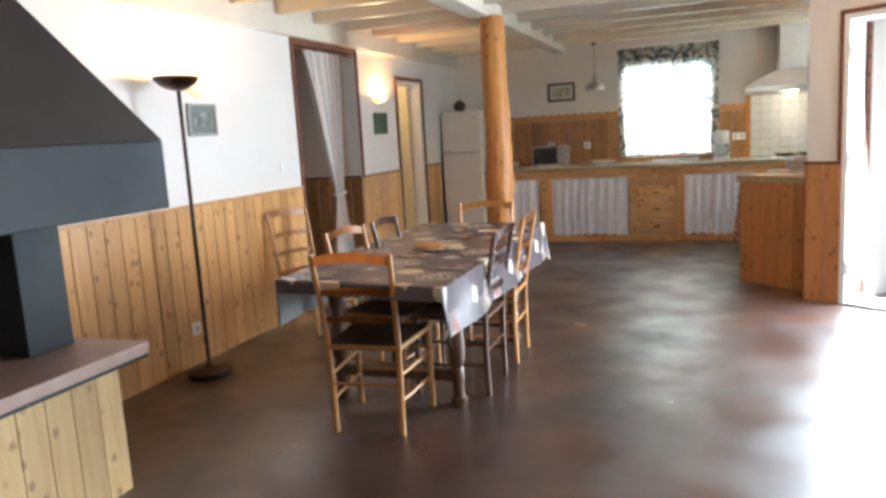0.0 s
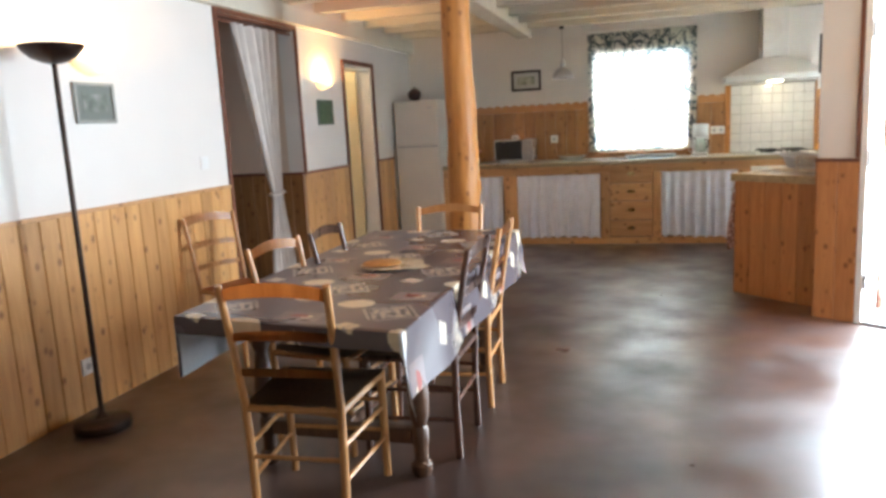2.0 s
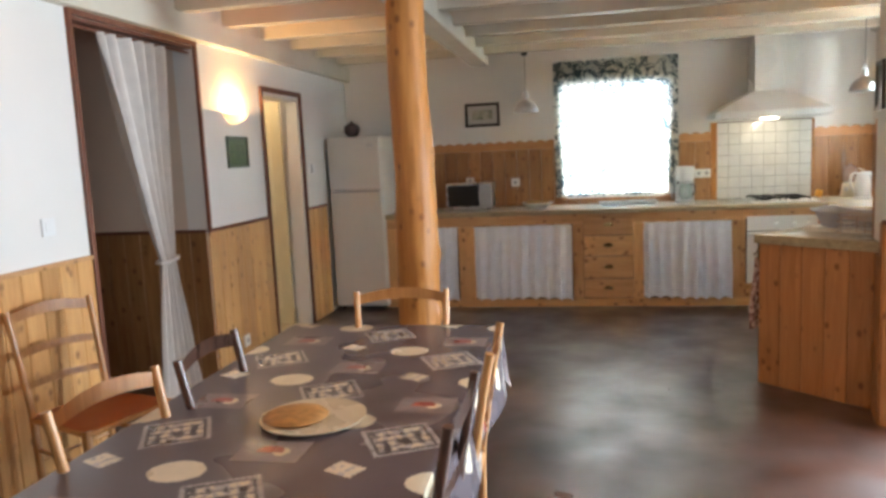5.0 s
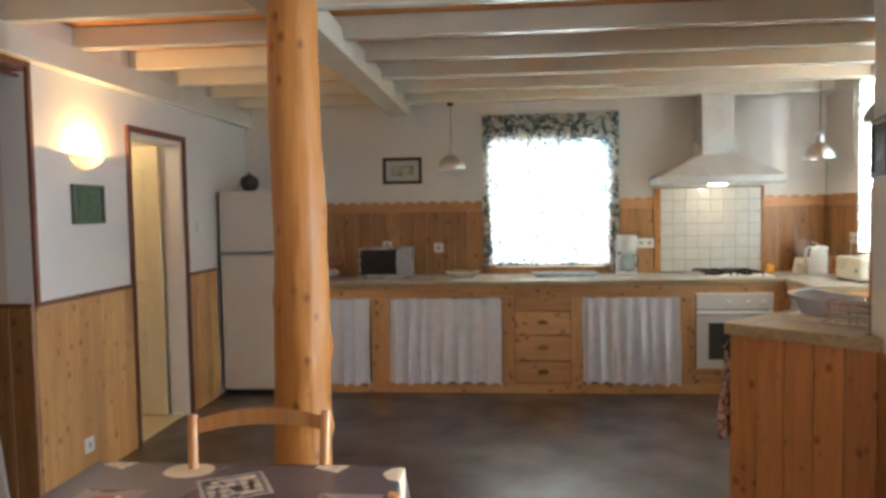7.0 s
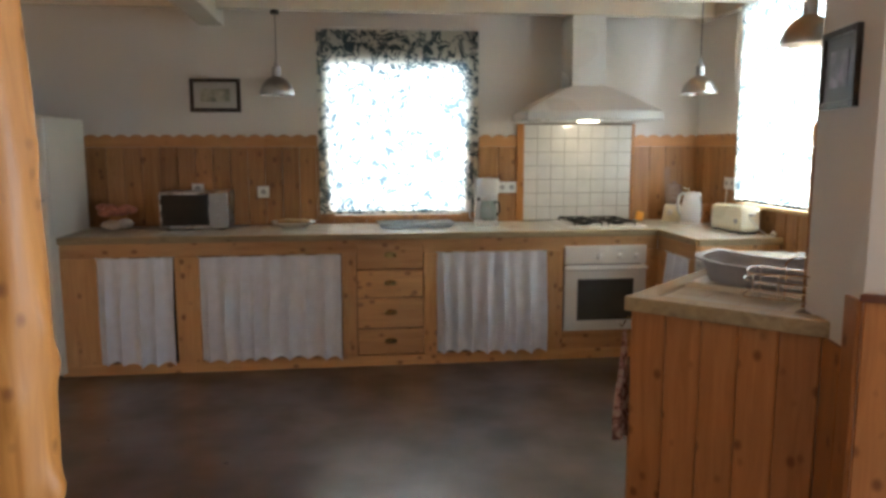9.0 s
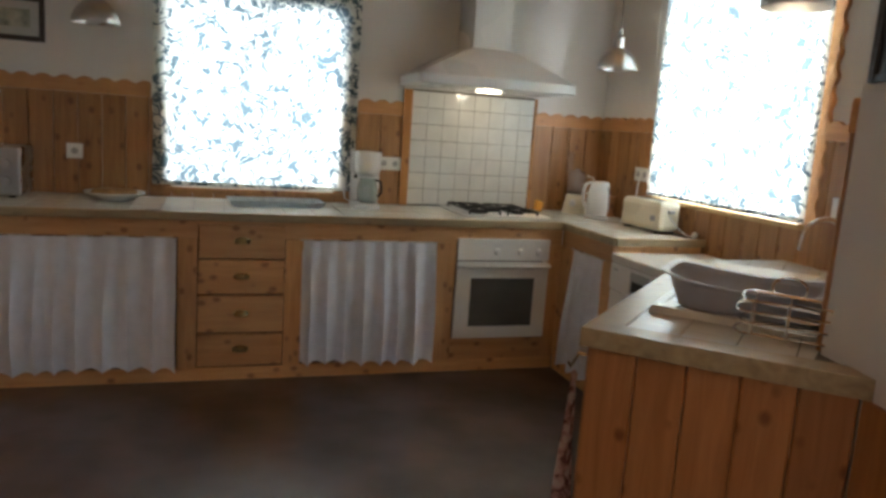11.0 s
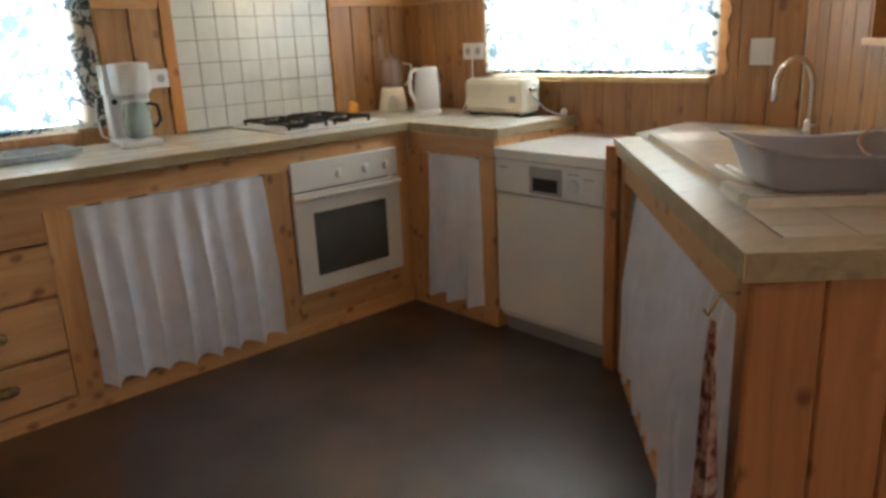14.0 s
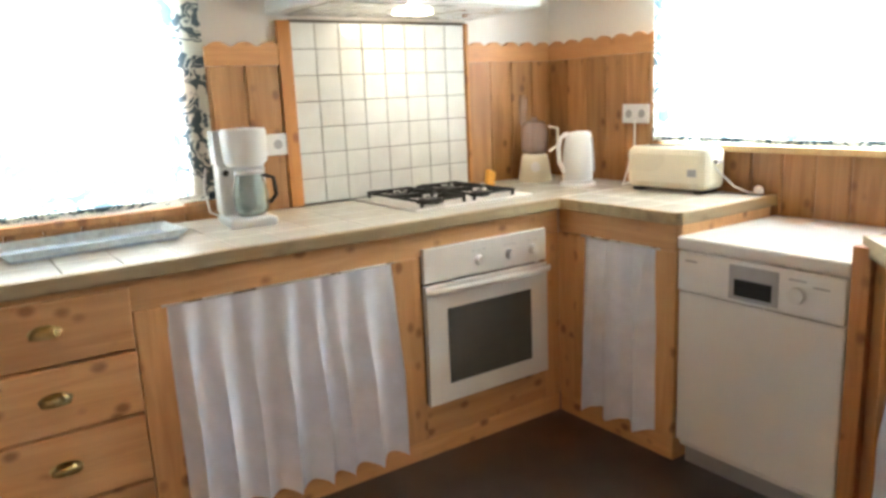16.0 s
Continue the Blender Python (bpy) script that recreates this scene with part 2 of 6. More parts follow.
BRONZE = plain("dark bronze lamp metal", (0.05, 0.03, 0.022), 0.35, 0.7, 0.1, 40, 0.03)
HEARTH_STONE = plain("pinkish hearth stone", (0.42, 0.28, 0.23), 0.4, 0, 0.08, 12, 0.1)
TILE_WHITE = plain("glazed white tile", (0.74, 0.73, 0.69), 0.14, 0, 0.05, 9, 0.05)
TILE_CREAM = plain("glazed cream counter tile", (0.72, 0.69, 0.61), 0.18, 0, 0.06, 7, 0.04)
GROUT = plain("dark grout", (0.16, 0.14, 0.12), 0.9, 0, 0.15, 80, 0.2)
GROUT_PALE = plain("grey grout", (0.30, 0.29, 0.27), 0.9, 0, 0.15, 80, 0.2)
CURTAIN = cloth("grey-white cotton curtain", (0.79, 0.83, 0.94), 0.02)
VOILE = cloth("off-white door curtain", (0.80, 0.75, 0.71), 0.12)
BLIND = blind_fabric()
FLOOR = floor_resin()
PANE = glass("window glass")
CLEAR = glass("clear plastic", (0.97, 0.95, 0.98), 0.04)
CLEAR.node_tree.nodes["Principled BSDF"].inputs["Transmission Weight"].default_value = 0.92
JUG = glass("green tinted jug glass", (0.88, 0.95, 0.92), 0.02)
BULB = glowing("lit lamp glass", (1.0, 0.86, 0.62), 14.0)
# dark brown that paints in the shade inside the bays and the oven
SHADOW_DARK = plain("shade-dark brown", (0.05, 0.03, 0.02), 0.8, 0, 0.1, 20, 0.1)

# ---- building helpers ----


def box(bm, x0, y0, z0, x1, y1, z1, m=None):
    c = Matrix.Translation(((x0 + x1) / 2, (y0 + y1) / 2, (z0 + z1) / 2)) @ Matrix.Diagonal((x1 - x0, y1 - y0, z1 - z0, 1))
    bmesh.ops.create_cube(bm, size=1, matrix=(m @ c) if m else c)


def prism(bm, poly, z0, z1):
    lo = [bm.verts.new((x, y, z0)) for x, y in poly]
    hi = [bm.verts.new((x, y, z1)) for x, y in poly]
    bm.faces.new(hi)
    bm.faces.new(lo[::-1])
    for i in range(len(poly)):
        j = (i + 1) % len(poly)
        bm.faces.new((lo[i], lo[j], hi[j], hi[i]))


def lathe(bm, profile, at=(0, 0, 0), n=24, m=None):
    rings = []
    for r, z in profile:
        ring = []
        for k in range(n):
            a = 2 * math.pi * k / n
            v = Vector((r * math.cos(a), r * math.sin(a), z)) + Vector(at)
            ring.append(bm.verts.new(m @ v if m else v))
        rings.append(ring)
    for a, b in zip(rings, rings[1:]):
        for k in range(n):
            bm.faces.new((a[k], a[(k + 1) % n], b[(k + 1) % n], b[k]))
    bm.faces.new(rings[0][::-1])
    bm.faces.new(rings[-1])


def tube(bm, pts, r, n=8, r_end=None):
    pts = [Vector(p) for p in pts]
    rings = []
    side = None
    for i, p in enumerate(pts):
        d = (pts[min(i + 1, len(pts) - 1)] - pts[max(i - 1, 0)]).normalized()
        if side is None:
            side = d.orthogonal().normalized()
        side = (side - d * side.dot(d)).normalized()
        up = d.cross(side)
        rr = r if r_end is None else r + (r_end - r) * i / (len(pts) - 1)
        rings.append([bm.verts.new(p + rr * (math.cos(2 * math.pi * k / n) * side + math.sin(2 * math.pi * k / n) * up)) for k in range(n)])
    for a, b in zip(rings, rings[1:]):
        for k in range(n):
            bm.faces.new((a[k], a[(k + 1) % n], b[(k + 1) % n], b[k]))
    bm.faces.new(rings[0][::-1])
    bm.faces.new(rings[-1])


def sheet(bm, nu, nv, fn):
    """A grid of points fn(u, v), u and v from 0 to 1."""
    g = [[bm.verts.new(fn(i / nu, j / nv)) for j in range(nv + 1)] for i in range(nu + 1)]
    for i in range(nu):
        for j in range(nv):
            bm.faces.new((g[i][j], g[i + 1][j], g[i + 1][j + 1], g[i][j + 1]))
    return g


def finish(name, bm, mat, parent=None, bevel=0.0, smooth=False, seg=2):
    if bevel:
        bmesh.ops.bevel(bm, geom=[e for e in bm.edges if e.is_manifold and e.calc_face_angle(0) > 0.5], offset=bevel, segments=seg, profile=0.5, affect="EDGES", clamp_overlap=True)
    bmesh.ops.recalc_face_normals(bm, faces=bm.faces)
    me = bpy.data.meshes.new(name)
    bm.to_mesh(me)
    bm.free()
    for m in mat if isinstance(mat, (list, tuple)) else [mat]:
        me.materials.append(m)
    if smooth:
        for p in me.polygons:
            p.use_smooth = True
        me.set_sharp_from_angle(angle=radians(40))
    ob = new(name, me)
    if parent:
        ob.parent = parent
    return ob


def part(name, mat, parent, build, bevel=0.0, smooth=False, label=""):
    bm = bmesh.new()
    build(bm)
    ob = finish(name, bm, mat, parent, bevel, smooth)
    return tagged(ob, label) if label else ob


def boxes(name, mat, parent, items, bevel=0.0, label=""):
    def build(bm):
        for it in items:
            box(bm, *it)
    return part(name, mat, parent, build, bevel, False, label)


def thing(name, at, turn, label, category, group=""):
    ob = new(name)
    ob.empty_display_size = 0.1
    ob.matrix_world = pose(*at, 0, 0, turn)
    return tagged(ob, label, category, group)


def structure(name, mat, items, label, bevel=0.0):
    ob = boxes(name, mat, None, items, bevel)
    return tagged(ob, label, "", "", "structure")


# ---- the shell of the house ----
LX, BY, RX = -3.175, 10.222, 1.995       # left wall, kitchen back wall, kitchen side wall
ZT = 2.62                                 # top of the walls
DA0, DA1, DAZ = 5.93, 7.10, 2.265         # curtained passage
DB0, DB1, DBZ = 8.10, 8.87, 2.05          # inner door
P0, J0 = (0.785, 6.59), (1.0, 6.44)       # pillar beside the entrance
DD, DN = (0.809, -0.588), (0.588, 0.809)  # along the entrance wall, and outward

floor = structure("floor", FLOOR, [(-5.4, -2.2, -0.12, 2.6, 10.5, 0.0)], "glossy mottled brown polished concrete floor")
wall_left = structure("wall_left", WHITE_WALL, [
    (LX - 0.14, -2.2, 0, LX, DA0, ZT), (LX - 0.14, DA0, DAZ, LX, DA1, ZT), (LX - 0.14, DA1, 0, LX, DB0, ZT),
    (LX - 0.14, DB0, DBZ, LX, DB1, ZT), (LX - 0.14, DB1, 0, LX, 10.45, ZT)], "white plastered wall above pine boarding")
wall_back = structure("wall_back", WHITE_WALL, [
    (LX, BY, 0, -0.87, BY + 0.26, ZT), (-0.87, BY, 0, 0.10, BY + 0.26, 1.03), (-0.87, BY, 2.07, 0.10, BY + 0.26, ZT), (0.10, BY, 0, 2.25, BY + 0.26, ZT)],
    "white plastered kitchen wall above boarding")
WY0, WY1, WZ0, WZ1 = 8.28, 9.44, 1.13, 2.40
wall_side = structure("wall_side", WHITE_WALL, [
    (RX, 7.9, 0, RX + 0.26, WY0, ZT), (RX, WY0, 0, RX + 0.26, WY1, WZ0), (RX, WY0, WZ1, RX + 0.26, WY1, ZT), (RX, WY1, 0, RX + 0.26, BY, ZT)],
    "white plastered side wall above boarding")


NA, NB, NZ0, NZ1 = (1.525, 7.527), (1.172, 7.248), 1.235, 1.49   # niche in the angled wall


def pillar_mesh(bm):
    o = (J0[0] + 0.2 * DN[0], J0[1] + 0.2 * DN[1])
    ring = [P0, J0, o, (2.255, 7.62), (2.255, 7.9), (RX, 7.9)]
    prism(bm, ring + [(0.885, 7.02)], 0, NZ0)
    prism(bm, ring + [NA, (NA[0] + 0.0745, NA[1] - 0.094), (NB[0] + 0.0745, NB[1] - 0.094), NB, (0.885, 7.02)], NZ0, NZ1)
    prism(bm, ring + [(0.885, 7.02)], NZ1, ZT)


wall_corner = tagged(part("wall_corner", WHITE_WALL, None, pillar_mesh), "white plastered angled wall beside the entrance", kind="structure")


def entrance_mesh(bm):
    def pt(a, b):
        return (J0[0] + a * DD[0] + b * DN[0], J0[1] + a * DD[1] + b * DN[1])
    prism(bm, [pt(0, 0), pt(1.5, 0), pt(1.5, 0.2), pt(0, 0.2)], 2.10, ZT)
    prism(bm, [pt(1.5, 0), (2.5, 5.349), (2.75, 5.349), pt(1.5, 0.2)], 0, ZT)


tagged(part("wall_entrance", WHITE_WALL, None, entrance_mesh), "white plastered wall round the entrance door", kind="structure")
structure("wall_right", WHITE_WALL, [(2.5, -2.2, 0, 2.7, 3.2, ZT), (2.5, 3.2, 2.16, 2.7, 5.0, ZT), (2.5, 5.0, 0, 2.7, 5.349, ZT)], "plain white plastered wall")
structure("wall_behind", WHITE_WALL, [(LX, -2.35, 0, 2.5, -2.2, ZT)], "plain white plastered wall")
# the passage's warm light and its shade are put into two plaster colours
passage = structure("wall_passage", plaster("warm-lit passage plaster", (0.70, 0.56, 0.45)), [
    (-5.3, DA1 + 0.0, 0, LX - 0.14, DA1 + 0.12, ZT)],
    "plastered passage wall behind the curtain, warm light painted into its colour")
structure("wall_passage_end", plaster("shaded passage plaster", (0.50, 0.29, 0.165)), [(-5.3, DA0 - 0.45, 0, LX - 0.14, DA0 - 0.33, ZT), (-5.4, DA0 - 0.45, 0, -5.3, DA1 + 0.12, ZT)],
    "plastered passage end walls, painted darker and browner for the shade")
structure("wall_far_room", WHITE_WALL, [(-4.6, 7.225, 0, -4.5, 9.6, ZT), (-4.5, 9.5, 0, LX - 0.14, 9.6, ZT)], "cream walls of the room behind the inner door")

structure("floor_far_room", plain("cream floor tile", (0.62, 0.54, 0.36), 0.35, 0, 0.06, 6, 0.05), [(-4.5, 7.225, 0.0, LX - 0.02, 9.5, 0.006)], "cream tiled floor of the room behind the inner door")

# ceiling: boards above white joists
def ceiling_mesh(bm):
    y = -2.3
    while y < 10.45:
        box(bm, -5.4, y, 2.56, 2.72, min(y + 0.117, 10.48), 2.585)
        y += 0.12


tagged(part("ceiling", CEIL_BOARD, None, ceiling_mesh), "natural pine board ceiling between white joists", kind="structure")
structure("roof", SHADOW_DARK, [(-5.5, -2.4, 2.66, 2.8, 10.6, 2.72)], "dark roof deck over the ceiling boards")
JOIST_Y = [9.95 - 0.605 * k for k in range(20)]
for y in JOIST_Y:
    x1 = RX if y > 7.9 else (1.6 if y > 7.3 else (1.2 if y > 6.6 else 2.5))
    structure("joist", WHITE_JOIST, [(LX, y - 0.036, 2.44, x1, y + 0.036, 2.56)], "white painted ceiling joist", 0.006)
plate_items = [(LX, -2.2, 2.295, LX + 0.07, BY, 2.44)] + [(LX, a + 0.036, 2.44, LX + 0.03, b - 0.036, 2.56) for a, b in zip(JOIST_Y[1:], JOIST_Y)]
structure("wall_plate", WHITE_JOIST, plate_items, "white painted beam along the top of the wall", 0.006)
structure("wall_plate", WHITE_JOIST, [(RX - 0.06, 7.95, 2.44, RX, BY, 2.559)], "white painted beam above the side window", 0.006)


def beam_mesh(bm):
    for a, b, c, d in ((-1.755, -2.2, -1.80, BY),):
        prism(bm, [(a, b), (a + 0.19, b), (c + 0.17, d), (c, d)], 2.365, 2.50)


bm = bmesh.new()
beam_mesh(bm)
tagged(finish("main_beam", bm, WHITE_JOIST, None, 0.012), "white painted main ceiling beam on a log post", kind="structure")

# log post under the beam
post = thing("log_post", (-1.607, 6.55, 0), 0, "orange varnished knotty pine log post carrying the beam", "post")


POST_KNOTS = [(4.9, 0.22, 0.10), (5.6, 0.42, 0.15), (5.9, 0.62, 0.16), (4.4, 0.55, 0.08), (5.3, 0.86, 0.12), (4.7, 1.30, 0.08), (6.1, 1.05, 0.12), (5.5, 1.72, 0.08), (4.3, 1.95, 0.07), (0.2, 0.30, 0.20), (6.2, 0.62, 0.18), (0.1, 0.95, 0.16), (3.14, 0.48, 0.14), (3.2, 1.15, 0.10), (0.0, 1.5, 0.10)]


def post_mesh(bm):
    rings = []
    for i in range(81):
        z = 2.37 * i / 80
        r = 0.123 - 0.010 * z
        ring = []
        for k in range(36):
            a = 2 * math.pi * k / 36
            swell = sum(h * math.exp(-(((a - ka + math.pi) % (2 * math.pi) - math.pi) / 0.22) ** 2 - ((z - kz) / 0.05) ** 2) for ka, kz, h in POST_KNOTS)
            w = 1 + swell + 0.09 * noise.noise((math.cos(a) * 1.2, math.sin(a) * 1.2, z * 1.1)) + 0.05 * noise.noise((math.cos(a) * 3, math.sin(a) * 3, z * 4 + 7))
            ring.append(bm.verts.new((r * w * math.cos(a) + 0.02 * noise.noise((0, 3, z * 0.8)), r * w * math.sin(a), z)))
        rings.append(ring)
    for a, b in zip(rings, rings[1:]):
        for k in range(36):
            bm.faces.new((a[k], a[(k + 1) % 36], b[(k + 1) % 36], b[k]))
    bm.faces.new(rings[0][::-1])
    bm.faces.new(rings[-1])


part("trunk", PINE_ORANGE, post, post_mesh, smooth=True)

# trim of the doorways in the left wall
structure("trim", TRIM_RED, [(LX, DA0 - 0.03, 0, LX + 0.022, DA0, DAZ + 0.03), (LX, DA1, 1.06, LX + 0.022, DA1 + 0.03, DAZ + 0.03), (LX, DA0, DAZ, LX + 0.022, DA1, DAZ + 0.03),
                             (LX - 0.14, DA0, DAZ - 0.02, LX, DA1, DAZ)], "red-brown wooden trim round the passage", 0.003)
structure("trim", TRIM_RED, [(LX, DB0 - 0.035, 0, LX + 0.022, DB0, DBZ + 0.04), (LX, DB1, 0, LX + 0.022, DB1 + 0.035, DBZ + 0.04), (LX, DB0, DBZ, LX + 0.022, DB1, DBZ + 0.04)],
          "red-brown wooden trim round the inner door", 0.003)
structure("trim", WHITE_GLOSS, [(LX - 0.14, DB0, 0, LX - 0.002, DB0 + 0.03, DBZ), (LX - 0.14, DB1 - 0.03, 0, LX - 0.002, DB1, DBZ), (LX - 0.14, DB0 + 0.03, DBZ - 0.03, LX - 0.002, DB1 - 0.03, DBZ)],
          "white painted inner door lining", 0.003)
door = thing("inner_door", (LX - 0.15, DB1 - 0.045, 0), 0, "cream panelled inner door standing open", "door")


def door_leaf(bm):
    box(bm, -0.72, -0.035, 0.01, 0, 0, 2.02)


part("leaf", CREAM_DOOR, door, door_leaf, 0.004)


def door_panel(bm):
    for z0, z1 in ((0.15, 0.85), (1.0, 1.85)):
        pts = [(-0.62, z0), (-0.10, z0), (-0.10, z1)]
        pts += [(-0.36 + 0.26 * math.cos(a), z1 + 0.06 * math.sin(a)) for a in [math.pi * k / 10 for k in range(1, 10)]]
        pts += [(-0.62, z1)]
        lo = [bm.verts.new((x, -0.035, z)) for x, z in pts]
        cx, cz = -0.36, (z0 + z1) / 2
        hi = [bm.verts.new((cx + (x - cx) * 0.92, -0.046, cz + (z - cz) * 0.95)) for x, z in pts]
        bm.faces.new(hi)
        for i in range(len(pts)):
            j = (i + 1) % len(pts)
            bm.faces.new((lo[i], lo[j], hi[j], hi[i]))


part("panel", CREAM_DOOR, door, door_panel)
part("handle", BRASS, door, lambda bm: tube(bm, [(-0.66, -0.035, 1.03), (-0.66, -0.08, 1.03), (-0.57, -0.085, 1.03)], 0.008), smooth=True, label="brass lever handle")

# entrance door: lining, hinges, glazed leaf folded outside, sill
ent = thing("entrance_doorway", (J0[0], J0[1], 0), math.degrees(math.atan2(DD[1], DD[0])), "white painted entrance door frame with steel hinges", "doorway")
boxes("lining", WHITE_GLOSS, ent, [(0.0, -0.015, 0, 0.045, 0.205, 2.10), (1.455, -0.015, 0, 1.5, 0.205, 2.10), (0.045, -0.015, 2.055, 1.455, 0.205, 2.10)], 0.004)
boxes("casing", TRIM_RED, ent, [(-0.028, -0.022, 1.07, -0.001, -0.001, 2.13), (-0.028, -0.022, 2.101, 1.53, -0.001, 2.13)], 0.003)
boxes("sill", GROUT_PALE, ent, [(0.045, -0.02, 0.0, 1.455, 0.3, 0.018)], 0.004)
for z in (0.28, 1.07, 1.85):
    part("hinge", STEEL, ent, lambda bm, z=z: tube(bm, [(0.055, 0.0, z - 0.05), (0.055, 0.0, z + 0.05)], 0.011), smooth=True)
shutter = thing("entrance_shutter", (J0[0] + 0.23 * DN[0] + 0.05 * DD[0], J0[1] + 0.23 * DN[1] + 0.05 * DD[1], 0), math.degrees(math.atan2(DD[1], DD[0])) + 86, "weathered brown shutter edge with studs beside the entrance", "shutter")
boxes("board", TRIM_RED, shutter, [(0, 0, 0.05, 0.06, 0.025, 2.05)], 0.003)
for k in range(15):
    part("stud", BLACK, shutter, lambda bm, k=k: lathe(bm, [(0.011, -0.004), (0.009, 0.006), (0.001, 0.010)], (0, 0, 0), 8, pose(0.02, 0, 0.12 + 0.13 * k, 90, 0, 0)))

# outside: terrace, lawn and a white outbuilding
ground = structure("ground", plain("pale gravel ground", (0.34, 0.32, 0.28), 0.9, 0, 0.15, 3, 0.3), [(-400, -400, -0.4, 400, 400, -0.13)], "pale gravel yard round the house")
shed = thing("outbuilding", (5.2, 10.2, -0.13), math.degrees(math.atan2(DD[1], DD[0])), "white rendered outbuilding with a brown wooden eave", "outbuilding")
boxes("wall", WHITE_WALL, shed, [(-4, 0, 0, -0.2, 0.2, 2.9), (-0.2, 0, 0, 0.7, 0.2, 1.1), (-0.2, 0, 2.1, 0.7, 0.2, 2.9), (0.7, 0, 0, 6, 0.2, 2.9), (-4, 0.2, 0, 6, 4, 2.9)])
boxes("eave", PINE_ORANGE, shed, [(-4.4, -0.5, 2.75, 6.4, 0.0, 3.0)])
boxes("window", DARK_GLASS, shed, [(-0.2, 0.08, 1.1, 0.7, 0.11, 2.1)])
part("roof", TRIM_RED, shed, lambda bm: box(bm, -4.5, -0.6, 3.0, 6.5, 4.4, 3.2))

# ---- windows and blinds ----


def window(name, at, turn, w, h, depth):
    win = thing(name, at, turn, "white casement window with two sashes behind a blind", "window")
    win["kind"] = "structure"
    f = 0.055
    boxes("casement", WHITE_GLOSS, win, [(0, 0, 0, f, 0.05, h), (w - f, 0, 0, w, 0.05, h), (f, 0, 0, w - f, 0.05, f), (f, 0, h - f, w - f, 0.05, h), (w / 2 - 0.065, 0, f, w / 2 + 0.065, 0.05, h - f)], 0.004)
    for x0, x1 in ((f, w / 2 - 0.065), (w / 2 + 0.065, w - f)):
        pane = boxes("pane", PANE, win, [(x0, 0.02, f, x1, 0.026, h - f)])
        pane.visible_shadow = False
    return win


window("window_1", (-0.87, BY + 0.16, 1.03), 0, 0.97, 1.04, 0.26)
window("window_2", (RX + 0.16, WY1, WZ0), -90, WY1 - WY0, WZ1 - WZ0, 0.26)
# window_3 is unseen, added so side daylight reaches the cabinets and floor
window("window_3", (2.56, 5.0, 0.0), -90, 1.8, 2.16, 0.2)["label"] = "unseen white glazed double door added for daylight in the living room"


def blind(at, turn, w, h, label):
    b = thing("window_blind", at, turn, label, "blind", "window blinds")
    def fab(bm):
        g = sheet(bm, 24, 40, lambda u, v: (u * w, -0.012 + 0.006 * math.sin(u * 9) * (1 - v) + 0.004 * noise.noise((u * 3, v * 4, 1)), v * h))
        bmesh.ops.solidify(bm, geom=bm.faces[:], thickness=0.0015)
    part("fabric", BLIND, b, fab, smooth=True)
    part("hem_bar", BLIND, b, lambda bm: tube(bm, [(0.01, -0.012, 0.012), (w - 0.01, -0.012, 0.012)], 0.009), smooth=True)
    part("headrail", WHITE_PLASTIC, b, lambda bm: tube(bm, [(0, 0.012, h + 0.004), (w, 0.012, h + 0.004)], 0.018, 12), smooth=True)
    loop = [(0.02, -0.03, h - 0.02)] + [(-0.012 - 0.02 * math.sin(k / 12 * math.pi), -0.032, h - 0.02 - 0.62 * k / 12) for k in range(13)] + [(0.015 + 0.02 * math.sin(k / 12 * math.pi), -0.03, h - 0.64 + 0.6 * k / 12) for k in range(13)]
    part("cord", WHITE_PLASTIC, b, lambda bm: tube(bm, loop, 0.002, 5), smooth=True, label="white pull cord")
    return b


blind((-0.975, BY - 0.03, 1.0), 0, 1.20, 1.35, "dark floral roller blind with cream flowers, lit from behind")
blind((RX - 0.045, 9.505, 1.12), -90, 1.285, 1.40, "dark floral roller blind with cream flowers, glowing over the sink")

# ---- boarding ----
BOARD_CACHE = {}


def board_mesh(w, h, mat, d=0.014):
    key = (round(w, 3), round(h, 3), mat.name)
    if key not in BOARD_CACHE:
        bm = bmesh.new()
        c = 0.005
        poly = [(0.001, 0), (w - 0.001, 0), (w - 0.001, -d + c), (w - c - 0.001, -d), (c + 0.001, -d), (0.001, -d + c)]
        prism(bm, poly, 0, h)
        bmesh.ops.recalc_face_normals(bm, faces=bm.faces)
        me = bpy.data.meshes.new("board")
        bm.to_mesh(me)
        bm.free()
        me.materials.append(mat)
        BOARD_CACHE[key] = me
    return BOARD_CACHE[key]


def boarding(parent, start, end, z0, z1, mat, pitch=0.125):
    """Upright boards on the line from start to end, their face to the right of it."""
    a, b = Vector(start), Vector(end)
    run = (b - a).length
    turn = math.degrees(math.atan2(b.y - a.y, b.x - a.x))
    n = max(1, round(run / pitch))
    w = run / n
    for k in range(n):
        p = a + (b - a) * (k / n)
        ob = new("board", board_mesh(w, z1 - z0, mat))
        ob.parent = parent
        ob.matrix_world = pose(p.x, p.y, z0, 0, 0, turn)


def cap(items, mat, label):
    structure("trim", mat, items, label, 0.004)


